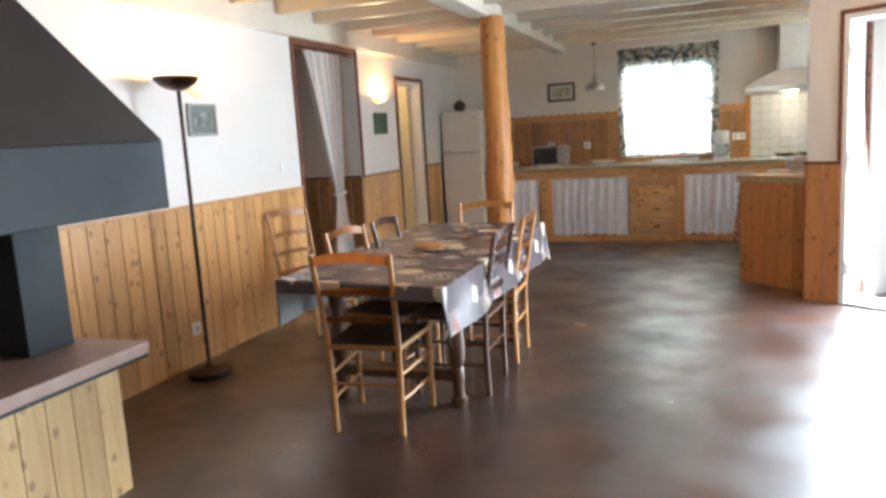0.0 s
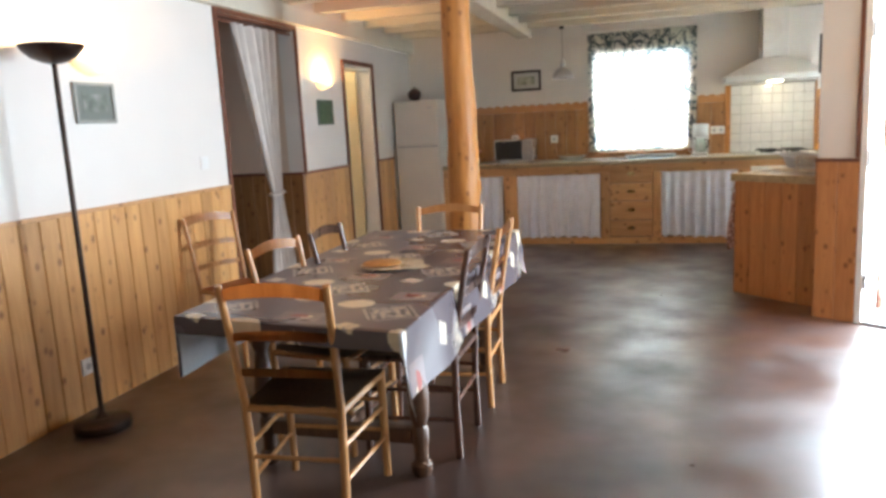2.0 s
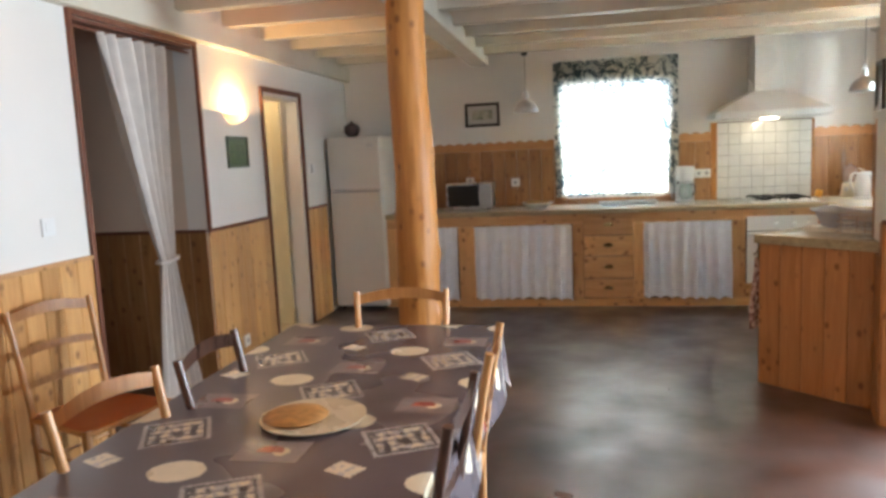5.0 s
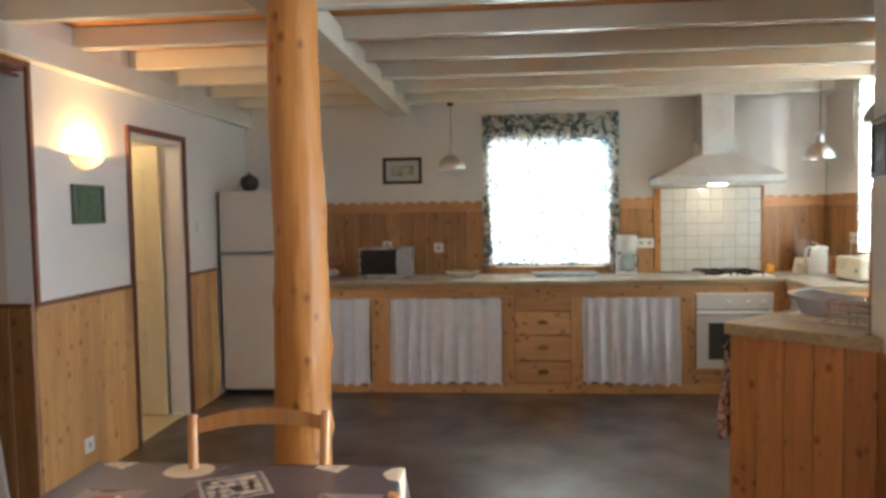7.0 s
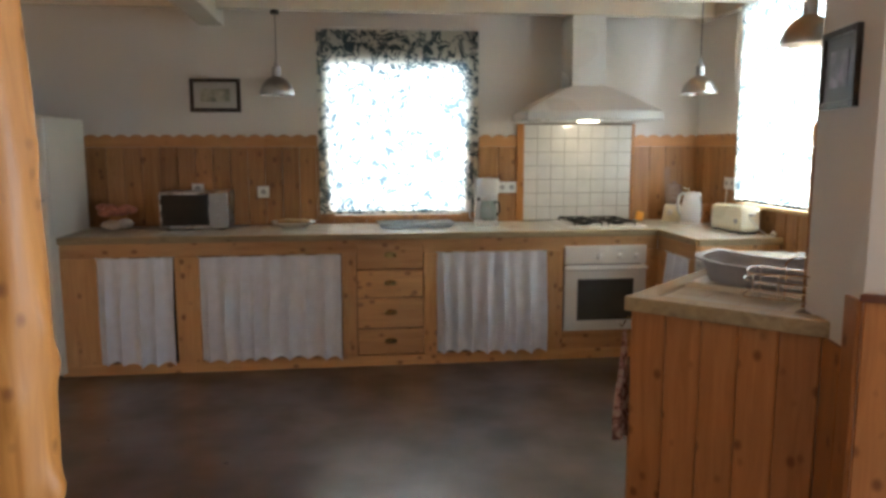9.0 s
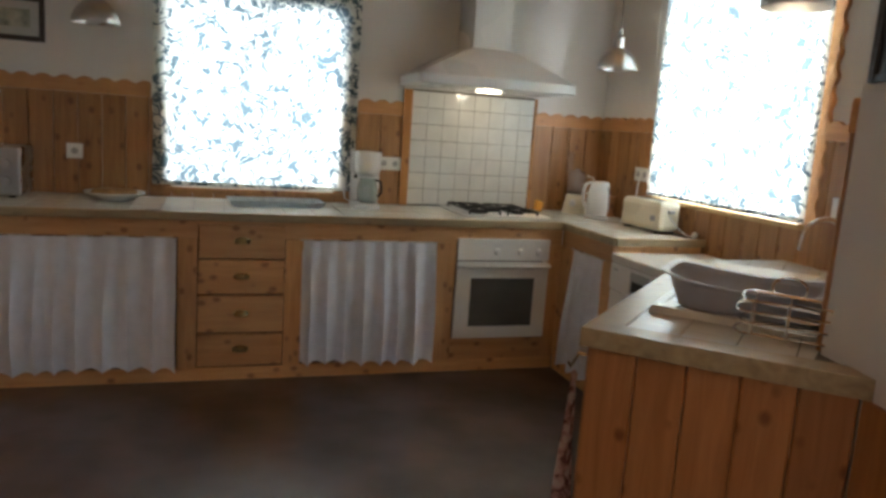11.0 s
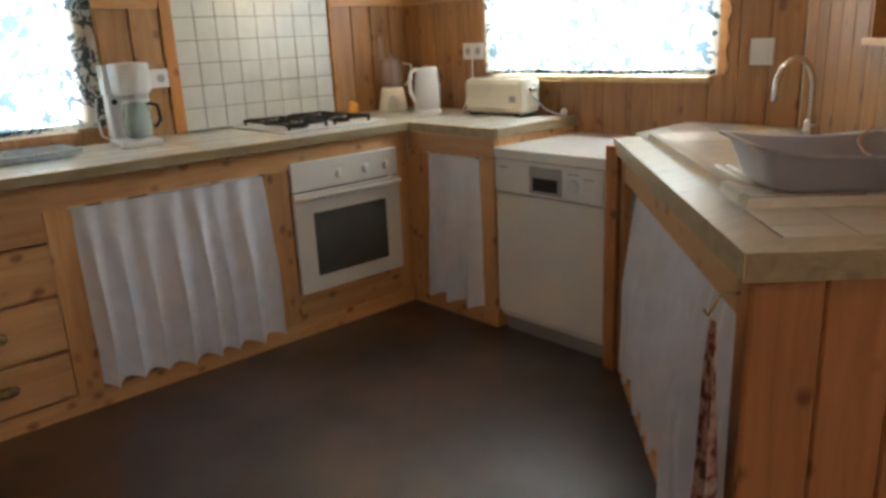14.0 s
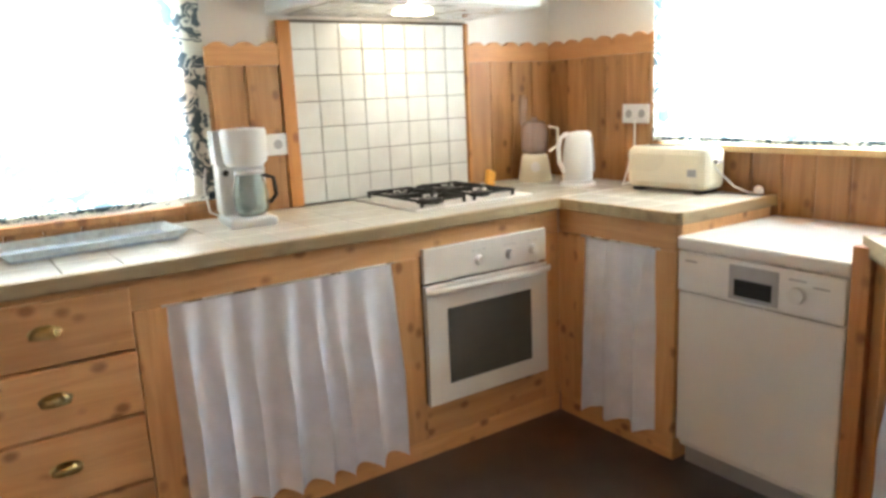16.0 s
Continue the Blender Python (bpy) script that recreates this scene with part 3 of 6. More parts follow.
def scallop(name, start, end, z0, z1, mat=None, upright=False):
    """A board with a wavy upper edge."""
    a, b = Vector(start), Vector(end)
    run, turn = (b - a).length, math.degrees(math.atan2(b.y - a.y, b.x - a.x))
    bm = bmesh.new()
    n = max(8, int(run / 0.01))
    prev = None
    for i in range(n + 1):
        x = run * i / n
        zt = z1 - 0.018 * (0.5 + 0.5 * math.cos(2 * math.pi * x / 0.105)) ** 1.5
        cur = [bm.verts.new(p) for p in ((x, 0, z0), (x, -0.02, z0), (x, -0.02, zt), (x, 0, zt))]
        if prev:
            for k in range(4):
                bm.faces.new((prev[k], prev[(k + 1) % 4], cur[(k + 1) % 4], cur[k]))
        else:
            bm.faces.new(cur)
        prev = cur
    bm.faces.new(prev[::-1])
    ob = finish("trim", bm, mat or SCALLOP)
    ob.matrix_world = pose(a.x, a.y, 0, 0, 0, turn)
    return tagged(ob, "wavy-edged pine trim board above the boarding", kind="structure")


# ---- kitchen base units: one frame, curtains, drawers ----
FY, CT = 9.545, 0.925          # face of the units, top of the counter
base = thing("base_cabinet", (0, 0, 0), 0, "long pine kitchen base unit with open bays", "cabinet")
OPEN = [(-2.39, -1.90), (-1.745, -0.81), (-0.16, 0.61)]
rails = [(-2.655, FY, 0.785, 1.409, FY + 0.028, 0.88), (-2.655, FY, 0.0, 1.409, FY + 0.028, 0.075)]
boxes("rail", PINE_X, base, [rails[0]], 0.003)
boxes("rail", PINE_X, base, [rails[1]], 0.003)
for x0, x1 in ((-2.655, -2.39), (-1.90, -1.745), (-0.81, -0.712), (-0.255, -0.16), (0.61, 0.728), (1.326, 1.409)):
    boxes("stile", PINE_CAB, base, [(x0, FY - 0.003, 0.0755, x1, FY + 0.028, 0.7845)], 0.003)
boxes("rail", PINE_X, base, [(0.728, FY, 0.0755, 1.326, FY + 0.028, 0.205)], 0.003)
boxes("side_panel", PINE_CAB, base, [(-2.655, FY + 0.029, 0, -2.63, BY - 0.02, 0.88)])
# sheets halfway back, coloured as the shade behind the curtains
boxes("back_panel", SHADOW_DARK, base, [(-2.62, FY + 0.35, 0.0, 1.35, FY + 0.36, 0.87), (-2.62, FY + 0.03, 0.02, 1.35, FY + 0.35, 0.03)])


def curtain_panel(name, at, turn, w, h, folds, seed, label, flare=0.0):
    c = thing(name, at, turn, label, "curtain", "curtains under the counter")
    def fab(bm):
        def fn(u, v):
            drop = 1 - v
            uu = u + (0.085 + 0.03 * drop) * noise.noise((u * 3.1 + seed, 0.3, 2)) * math.sin(math.pi * u)
            ph = folds * 2 * math.pi * (uu + 0.012 * noise.noise((u * 4, v * 1.6 + seed, 7)))
            size = 0.8 + 0.8 * abs(noise.noise((u * 4.3, seed, 1))) + 0.35 * noise.noise((u * 9, v * 1.2, seed))
            amp = (0.012 + 0.056 * min(1, drop * 1.8)) * size
            wave = math.sqrt(math.sin(ph / 2) ** 2 * 0.93 + 0.07)
            y = 0.012 - amp * wave + 0.004 * noise.noise((u * 13, v * 4, seed))
            x = u * w + flare * (u - 0.5) * drop + 0.016 * math.sin(ph) * min(1, drop * 2)
            z = v * h + drop * (0.018 * (0.6 - wave) * size * (0.3 + drop) + 0.02 * noise.noise((u * 2.5, seed, 4)))
            return (x, y, z)
        sheet(bm, int(folds * 18), 26, fn)
    part("fabric", CURTAIN, c, fab, smooth=True)
    part("rod", STEEL, c, lambda bm: tube(bm, [(-0.01, 0, h + 0.002), (w + 0.01, 0, h + 0.002)], 0.004), smooth=True)
    return c


curtain_panel("cabinet_curtain", (-2.385, FY - 0.008, 0.075), 0, 0.48, 0.71, 4.5, 1.0, "grey-white gathered cotton curtain closing a cupboard bay")
curtain_panel("cabinet_curtain", (-1.74, FY - 0.008, 0.085), 0, 0.925, 0.70, 8.5, 2.0, "grey-white gathered cotton curtain closing a wide cupboard bay")
curtain_panel("cabinet_curtain", (-0.165, FY - 0.008, 0.085), 0, 0.77, 0.70, 7.5, 3.3, "grey-white gathered cotton curtain closing a cupboard bay")

for z0, z1 in ((0.085, 0.263), (0.272, 0.476), (0.485, 0.672), (0.681, 0.862)):
    dr = boxes("drawer", PINE_X, base, [(-0.708, FY - 0.014, z0, -0.259, FY + 0.03, z1)], 0.005)
    zc = (z0 + z1) / 2
    def cup(bm, zc=zc):
        sheet(bm, 10, 6, lambda u, v: (-0.4835 + 0.04 * math.cos(math.pi * u) * math.sin(math.pi / 2 * (0.25 + 0.75 * v)), FY - 0.014 - 0.024 * math.sin(math.pi * u) * math.sin(math.pi / 2 * (0.25 + 0.75 * v)), zc + 0.02 - 0.032 * v ** 1.4 + 0.004))
        bmesh.ops.solidify(bm, geom=bm.faces[:], thickness=0.002)
        lathe(bm, [(0.044, 0.0), (0.044, 0.003), (0.002, 0.003)], (0, 0, 0), 16, pose(-0.4835, FY - 0.013, zc + 0.006, 90, 0, 0) @ Matrix.Diagonal((1, 0.45, 1, 1)))
    hd = part("handle", BRASS, dr, cup, smooth=True, label="tarnished brass cup handle")

# return unit along the side wall, beside the dishwasher
FX = 1.41
ret = thing("base_cabinet", (FX, 8.955, 0), 0, "short pine return unit with a curtained bay", "cabinet")
boxes("rail", PINE_Y, ret, [(0, 0, 0.785, 0.028, 0.588, 0.88)], 0.003)
boxes("rail", PINE_Y, ret, [(0, 0, 0, 0.028, 0.588, 0.085)], 0.003)
boxes("stile", PINE_CAB, ret, [(-0.003, 0, 0.0855, 0.028, 0.09, 0.7845)], 0.003)
boxes("stile", PINE_CAB, ret, [(-0.003, 0.44, 0.0855, 0.028, 0.588, 0.7845)], 0.003)
boxes("side_panel", PINE_CAB, ret, [(0.029, 0, 0, 0.56, 0.02, 0.88)], 0.002)
curtain_panel("cabinet_curtain", (FX - 0.004, 9.40, 0.09), -90, 0.365, 0.695, 3, 4.4, "grey-white gathered curtain in the corner bay")

# counters
counter = thing("worktop", (0, 0, 0), 0, "white tiled kitchen worktop with a worn wooden edge", "worktop")
boxes("bed", GROUT_PALE, counter, [(-2.66, FY + 0.01, 0.882, RX - 0.004, BY - 0.022, CT - 0.006), (FX + 0.01, 8.96, 0.882, RX - 0.004, FY + 0.009, CT - 0.006)])
boxes("edge", COUNTER_EDGE, counter, [(-2.665, FY - 0.03, 0.882, FX - 0.012, FY + 0.009, CT + 0.001)], 0.004)
boxes("edge", COUNTER_EDGE, counter, [(FX - 0.011, 8.95, 0.882, FX + 0.009, FY + 0.009, CT + 0.001)], 0.004)
boxes("edge", COUNTER_EDGE, counter, [(FX + 0.0095, 8.938, 0.882, RX - 0.004, 8.9595, CT + 0.001)], 0.004)

# peninsula with the sink
A, B = (0.318, 7.295), (1.425, 8.345)
PEN = [A, (0.832, 6.80), (0.878, 7.02), (1.985, 7.9), (1.985, 8.36), B]
pen = thing("sink_unit", (0, 0, 0), 0, "pine sink unit set at an angle with a white tiled top", "sink unit")


def shrink(poly, d):
    c = Vector((sum(p[0] for p in poly) / len(poly), sum(p[1] for p in poly) / len(poly)))
    return [tuple(c + (Vector(p) - c) * (1 - d)) for p in poly]


part("bed", GROUT, pen, lambda bm: prism(bm, shrink(PEN, 0.02), 0.882, CT - 0.006))


def edge_strip(p, q, w=0.095):
    p, q = Vector(p), Vector(q)
    d = (q - p).normalized()
    n = Vector((-d.y, d.x))
    return [tuple(p), tuple(p + n * w), tuple(q + n * w), tuple(q)]


END = (0.832, 6.80)
s1, s2 = edge_strip(A, END), edge_strip(B, A)
w1, w2 = (Vector(END) - Vector(A)).normalized(), (Vector(A) - Vector(B)).normalized()
half = (w1 - w2).normalized()
mitre = Vector(A) + half * (0.095 / abs(half.x * w1.y - half.y * w1.x))
part("edge", COUNTER_EDGE, pen, lambda bm: prism(bm, [A, tuple(mitre), s1[2], s1[3]], 0.872, CT + 0.001), 0.003)
part("edge", COUNTER_EDGE, pen, lambda bm: prism(bm, [s2[0], s2[1], tuple(mitre), A], 0.872, CT + 0.001), 0.003)
# end boards and inner face
E0, E1 = Vector((0.356, 7.302)), Vector((0.836, 6.839))
boarding(pen, E0, E1, 0.0, 0.871, PINE_END, 0.13)
I0, I1 = Vector((0.356, 7.306)), Vector((1.40, 8.290))
di = (I1 - I0).normalized()
ti = math.degrees(math.atan2(di.y, di.x))
inner = [("stile", -0.012, 0.05, 0.0, 0.871), ("stile", 1.36, 1.45, 0.0, 0.871), ("rail", 0.0505, 1.3595, 0.78, 0.871), ("rail", 0.0505, 1.3595, 0.0, 0.07)]
for nm, s0, s1, z0, z1 in inner:
    ob = boxes(nm, PINE_END if nm == "stile" else PINE_X, pen, [(s0, -0.028, z0, s1, 0, z1)], 0.003)
    ob.matrix_world = pose(I0.x, I0.y, 0, 0, 0, ti)
# the same painted shade for the space under the sink
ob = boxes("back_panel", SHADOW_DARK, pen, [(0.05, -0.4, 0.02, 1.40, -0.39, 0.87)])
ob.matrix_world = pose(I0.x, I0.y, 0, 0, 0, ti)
cs = Vector((I0.x, I0.y)) + di * 1.35 + Vector((di.y, -di.x)) * 0.045
curtain_panel("cabinet_curtain", (cs.x, cs.y, 0.06), ti + 180, 1.29, 0.74, 13, 5.5, "grey-white gathered curtain closing the space under the sink")
ob = boxes("corner_post", PINE_END, pen, [(-0.011, -0.06, 0.001, 0.06, -0.0285, 0.870)], 0.003)
ob.matrix_world = pose(I0.x, I0.y, 0, 0, 0, ti)
# corner post beside the dishwasher
boxes("post", PINE_END, pen, [(1.385, 8.30, 0, 1.45, 8.352, 0.90)], 0.004)

# dishwasher
dw = thing("dishwasher", (1.40, 8.36, 0), 0, "white freestanding dishwasher with a grey handle panel", "dishwasher")
boxes("body", ENAMEL, dw, [(0.025, 0.0, 0.07, 0.575, 0.58, 0.80)], 0.006)
boxes("lid", ENAMEL, dw, [(-0.005, -0.002, 0.803, 0.58, 0.583, 0.848)], 0.008)
boxes("door", ENAMEL, dw, [(0.0, 0.004, 0.10, 0.024, 0.576, 0.655)], 0.006)
boxes("control_panel", WHITE_PLASTIC, dw, [(-0.006, 0.004, 0.66, 0.024, 0.576, 0.80)], 0.006)
boxes("handle", GREY_PLASTIC, dw, [(-0.010, 0.205, 0.672, -0.0065, 0.375, 0.785)], 0.002, "grey recessed handle")
# flat black plate, paints the shade of the handle hollow
boxes("recess", BLACK, dw, [(-0.012, 0.225, 0.685, -0.0101, 0.355, 0.74)], 0.001)
part("knob", WHITE_PLASTIC, dw, lambda bm: lathe(bm, [(0.026, 0), (0.024, 0.018), (0.001, 0.02)], (0, 0, 0), 20, pose(-0.006, 0.145, 0.725, 0, -90, 0)), smooth=True)
for y0, y1, z0, z1 in ((0.50, 0.545, 0.765, 0.772), (0.05, 0.10, 0.755, 0.76), (0.12, 0.175, 0.768, 0.773)):
    boxes("marking", GREY_PLASTIC, dw, [(-0.0067, y0, z0, -0.0058, y1, z1)])
boxes("plinth", GREY_PLASTIC, dw, [(0.05, 0.01, 0.0, 0.5, 0.57, 0.069)])

# oven built into the long unit
ov = thing("oven", (0.732, FY, 0), 0, "white built-in oven with a dark glass door", "oven")
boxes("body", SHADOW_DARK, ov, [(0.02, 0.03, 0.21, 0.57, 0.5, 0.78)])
boxes("control_panel", ENAMEL, ov, [(0, -0.018, 0.684, 0.592, 0.0, 0.815)], 0.004)
boxes("door", ENAMEL, ov, [(0, -0.024, 0.21, 0.592, 0.0, 0.676)], 0.005)
boxes("glass", DARK_GLASS, ov, [(0.092, -0.0275, 0.285, 0.50, -0.0245, 0.58)], 0.001)
part("handle", ENAMEL, ov, lambda bm: tube(bm, [(0.0, -0.03, 0.655), (0.02, -0.05, 0.655), (0.572, -0.05, 0.655), (0.592, -0.03, 0.655)], 0.012, 10), smooth=True)
for x in (0.25, 0.40, 0.52):
    part("knob", WHITE_PLASTIC, ov, lambda bm, x=x: lathe(bm, [(0.02, 0), (0.017, 0.02), (0.001, 0.021)], (0, 0, 0), 16, pose(x, -0.018, 0.738, 90, 0, 0)), smooth=True)
for x in (0.22, 0.245, 0.27, 0.37, 0.395, 0.42, 0.5, 0.53):
    boxes("marking", GREY_PLASTIC, ov, [(x, -0.0188, 0.775, x + 0.012, -0.0178, 0.778)])

# gas hob
hob = thing("gas_hob", (0.80, 9.665, CT), 0, "white gas hob with black iron pan supports", "hob")
boxes("plate", ENAMEL, hob, [(0, 0, 0.001, 0.58, 0.49, 0.012)], 0.004)
for x, y, r in ((0.15, 0.13, 0.045), (0.40, 0.13, 0.035), (0.15, 0.36, 0.035), (0.40, 0.36, 0.05)):
    part("burner", BLACK, hob, lambda bm, x=x, y=y, r=r: lathe(bm, [(r * 1.25, 0.012), (r * 1.25, 0.018), (r, 0.02), (r, 0.03), (0.002, 0.032)], (x, y, 0), 20), smooth=True)
for x in (0.15, 0.40):
    def grate(bm, x=x):
        for dx in (-0.1, 0.1):
            box(bm, x + dx - 0.004, 0.03, 0.03, x + dx + 0.004, 0.46, 0.04)
        for y in (0.03, 0.24, 0.452):
            box(bm, x - 0.1, y, 0.03, x + 0.1, y + 0.008, 0.04)
        for y in (0.13, 0.36):
            for a in range(4):
                m = pose(x, y, 0.035, 0, 0, 45 + 90 * a)
                box(bm, 0.03, -0.004, -0.003, 0.12, 0.004, 0.009, m)
        for dx in (-0.1, 0.1):
            for y in (0.035, 0.45):
                box(bm, x + dx - 0.005, y - 0.005, 0.012, x + dx + 0.005, y + 0.005, 0.03)
    part("pan_support", BLACK, hob, grate)

# extractor hood
hd = thing("cooker_hood", (0.495, BY - 0.004, 1.692), 0, "white enamelled extractor hood with a chimney", "cooker hood")


def hood_rim(bm):
    box(bm, 0, -0.50, 0, 1.0, 0, 0.062)


part("rim", HOOD_METAL, hd, hood_rim, 0.006)


def hood_slope(bm):
    lo = [(0.005, -0.495), (0.995, -0.495), (0.995, 0), (0.005, 0)]
    hi = [(0.375, -0.30), (0.635, -0.30), (0.635, 0), (0.375, 0)]
    rings = []
    for s in range(7):
        t = s / 6
        k = 1 - (1 - t) ** 0.92
        rings.append([bm.verts.new((a[0] + (b[0] - a[0]) * k, a[1] + (b[1] - a[1]) * k, 0.063 + 0.185 * t)) for a, b in zip(lo, hi)])
    for a, b in zip(rings, rings[1:]):
        for i in range(4):
            bm.faces.new((a[i], a[(i + 1) % 4], b[(i + 1) % 4], b[i]))
    bm.faces.new(rings[0][::-1])
    bm.faces.new(rings[-1])


part("canopy", HOOD_METAL, hd, hood_slope)
boxes("chimney", HOOD_METAL, hd, [(0.38, -0.29, 0.249, 0.63, 0, 0.76)], 0.003)
boxes("filter", STEEL, hd, [(0.06, -0.46, -0.004, 0.94, -0.04, -0.001)])
boxes("lamp_glass", BULB, hd, [(0.44, -0.32, -0.014, 0.58, -0.24, -0.0045)], 0.002, "lit warm hood lamp")

# ---- pendant lamps ----


def pendant(at, top, lit):
    p = thing("pendant_lamp", at, 0, "spun aluminium bell pendant lamp" + (", lit" if lit else ", unlit"), "pendant lamp", "kitchen pendant lamps")
    prof = [(0.118, 0.0), (0.12, 0.004), (0.117, 0.03), (0.10, 0.07), (0.07, 0.105), (0.035, 0.125), (0.03, 0.13), (0.03, 0.19), (0.014, 0.205), (0.012, 0.24), (0.010, 0.24), (0.010, 0.2), (0.026, 0.185), (0.027, 0.128), (0.066, 0.10), (0.096, 0.066), (0.113, 0.028), (0.116, 0.001)]
    def shade(bm):
        n = 32
        rings = [[bm.verts.new((r * math.cos(2 * math.pi * k / n), r * math.sin(2 * math.pi * k / n), z)) for k in range(n)] for r, z in prof]
        for a, b in zip(rings, rings[1:] + rings[:1]):
            for k in range(n):
                bm.faces.new((a[k], a[(k + 1) % n], b[(k + 1) % n], b[k]))
    part("shade", ALU, p, shade, smooth=True)
    part("bulb", BULB if lit else WHITE_PLASTIC, p, lambda bm: lathe(bm, [(0.003, 0.055), (0.02, 0.06), (0.03, 0.08), (0.028, 0.10), (0.014, 0.125)], (0, 0, 0), 16), smooth=True, label="lit bulb" if lit else "")
    part("flex", BLACK, p, lambda bm: tube(bm, [(0, 0, 0.23), (0, 0, top - at[2])], 0.003, 6), smooth=True)
    part("ceiling_rose", BLACK, p, lambda bm: lathe(bm, [(0.03, top - at[2] - 0.03), (0.032, top - at[2] - 0.01), (0.02, top - at[2])], (0, 0, 0), 16), smooth=True)


pendant((-1.24, 9.95, 1.86), 2.44, False)
pendant((1.69, 9.59, 1.86), 2.56, True)
pendant((1.30, 7.75, 1.945), 2.56, True)

# ---- wall sconces ----


def sconce(y, z):
    s = thing("wall_sconce", (LX, y, z), 0, "white plaster half-bowl wall sconce, lit upwards", "wall lamp", "wall sconces")
    def bowl(bm):
        def fn(u, v):
            a = math.pi * (u - 0.5)
            r = 0.15 * math.cos(v * math.pi / 2 * 0.995) ** 0.6
            return (0.65 * r * math.cos(a), r * math.sin(a), -0.085 * v)
        sheet(bm, 24, 8, fn)
        bmesh.ops.solidify(bm, geom=bm.faces[:], thickness=0.006)
    part("bowl", WHITE_WALL, s, bowl, smooth=True)
    part("bulb", BULB, s, lambda bm: lathe(bm, [(0.008, -0.02), (0.014, -0.012), (0.014, 0.004), (0.004, 0.01)], (0.045, 0, -0.03), 12), smooth=True, label="lit bulb")


sconce(4.66, 1.85)
sconce(7.60, 1.86)

# ---- torchiere floor lamp ----
fl = thing("floor_lamp", (-2.93, 4.15, 0), 0, "dark bronze torchiere floor lamp with a bowl shade", "floor lamp")
part("foot", BRONZE, fl, lambda bm: lathe(bm, [(0.135, 0.0), (0.138, 0.012), (0.135, 0.04), (0.12, 0.05), (0.03, 0.056), (0.018, 0.07), (0.014, 0.08)], (0, 0, 0), 32), smooth=True)
part("pole", BRONZE, fl, lambda bm: tube(bm, [(0, 0, 0.07), (0, 0, 1.80)], 0.0125, 14), smooth=True)


def torch_bowl(bm):
    outer = [(0.02, 1.78), (0.05, 1.787), (0.10, 1.81), (0.135, 1.845), (0.142, 1.865)]
    inner = [(0.137, 1.865), (0.13, 1.848), (0.096, 1.816), (0.048, 1.794), (0.004, 1.79)]
    lathe(bm, outer + inner, (0, 0, 0), 36)


part("shade", BRONZE, fl, torch_bowl, smooth=True)
part("bulb", BULB, fl, lambda bm: lathe(bm, [(0.006, 1.80), (0.012, 1.81), (0.012, 1.845), (0.003, 1.85)], (0, 0, 0), 12), smooth=True)

# ---- fireplace ----
fp = thing("fireplace", (-3.16, 1.0, 0), 0, "open fireplace with a slate-blue and brown steel hood", "fireplace")
for k in range(14):
    boxes("base_board", PINE_PALE, fp, [(0.855, 0.005 + 0.125 * k, 0.0, 0.875, 0.128 + 0.125 * k, 0.56)], 0.003)
for k in range(7):
    boxes("base_board", PINE_PALE, fp, [(0.0 + 0.122 * k, 1.757, 0.0, 0.12 + 0.122 * k, 1.777, 0.56)], 0.003)
boxes("core", GROUT, fp, [(0.0, 0.06, 0.0, 0.85, 1.755, 0.558)])
boxes("slab", HEARTH_STONE, fp, [(0.0, 0.0, 0.575, 0.95, 1.87, 0.63)], 0.008)
boxes("slab_edge", SLATE, fp, [(0.0, 0.005, 0.561, 0.945, 1.865, 0.5745)], 0.002)
boxes("column", SLATE, fp, [(0.36, 1.56, 0.6305, 0.62, 1.79, 1.20)], 0.006)
boxes("column", SLATE, fp, [(0.38, 0.10, 0.6305, 0.63, 0.33, 1.20)], 0.006)
boxes("firebox", HEARTH_STONE, fp, [(0.0, 0.40, 0.6305, 0.05, 1.48, 1.20)], 0.004)


def fp_band(bm):
    box(bm, 0.0, 0.0, 1.20, 1.12, 1.9, 1.475)


part("band", SLATE, fp, fp_band, 0.006)


def fp_hood(bm):
    lo = [(0.0, 0.0), (1.12, 0.0), (1.12, 1.9), (0.0, 1.9)]
    hi = [(0.0, 0.56), (0.56, 0.56), (0.56, 1.34), (0.0, 1.34)]
    a = [bm.verts.new((x, y, 1.476)) for x, y in lo]
    b = [bm.verts.new((x, y, 2.43)) for x, y in hi]
    for i in range(4):
        bm.faces.new((a[i], a[(i + 1) % 4], b[(i + 1) % 4], b[i]))
    bm.faces.new(a[::-1])
    bm.faces.new(b)


part("hood", HOOD_BROWN, fp, fp_hood, 0.004)

# ---- fridge ----
fr = thing("fridge_freezer", (-3.13, 9.43, 0), 0, "off-white fridge with a freezer on top", "fridge")
boxes("body", FRIDGE_W, fr, [(0.0, 0.055, 0.03, 0.52, 0.70, 1.695)], 0.006)
boxes("door", FRIDGE_W, fr, [(0.0, 0.0, 0.05, 0.52, 0.052, 1.18)], 0.012)
boxes("freezer_door", FRIDGE_W, fr, [(0.0, 0.0, 1.192, 0.52, 0.052, 1.695)], 0.012)
boxes("grip", GREY_PLASTIC, fr, [(0.02, -0.004, 1.165, 0.5, 0.0, 1.179)], 0.001)
boxes("foot", BLACK, fr, [(0.03, 0.08, 0.0, 0.07, 0.12, 0.03), (0.45, 0.08, 0.0, 0.49, 0.12, 0.03), (0.03, 0.6, 0.0, 0.07, 0.64, 0.03), (0.45, 0.6, 0.0, 0.49, 0.64, 0.03)])
boxes("badge", STEEL, fr, [(0.40, -0.002, 1.60, 0.46, -0.0005, 1.62)])
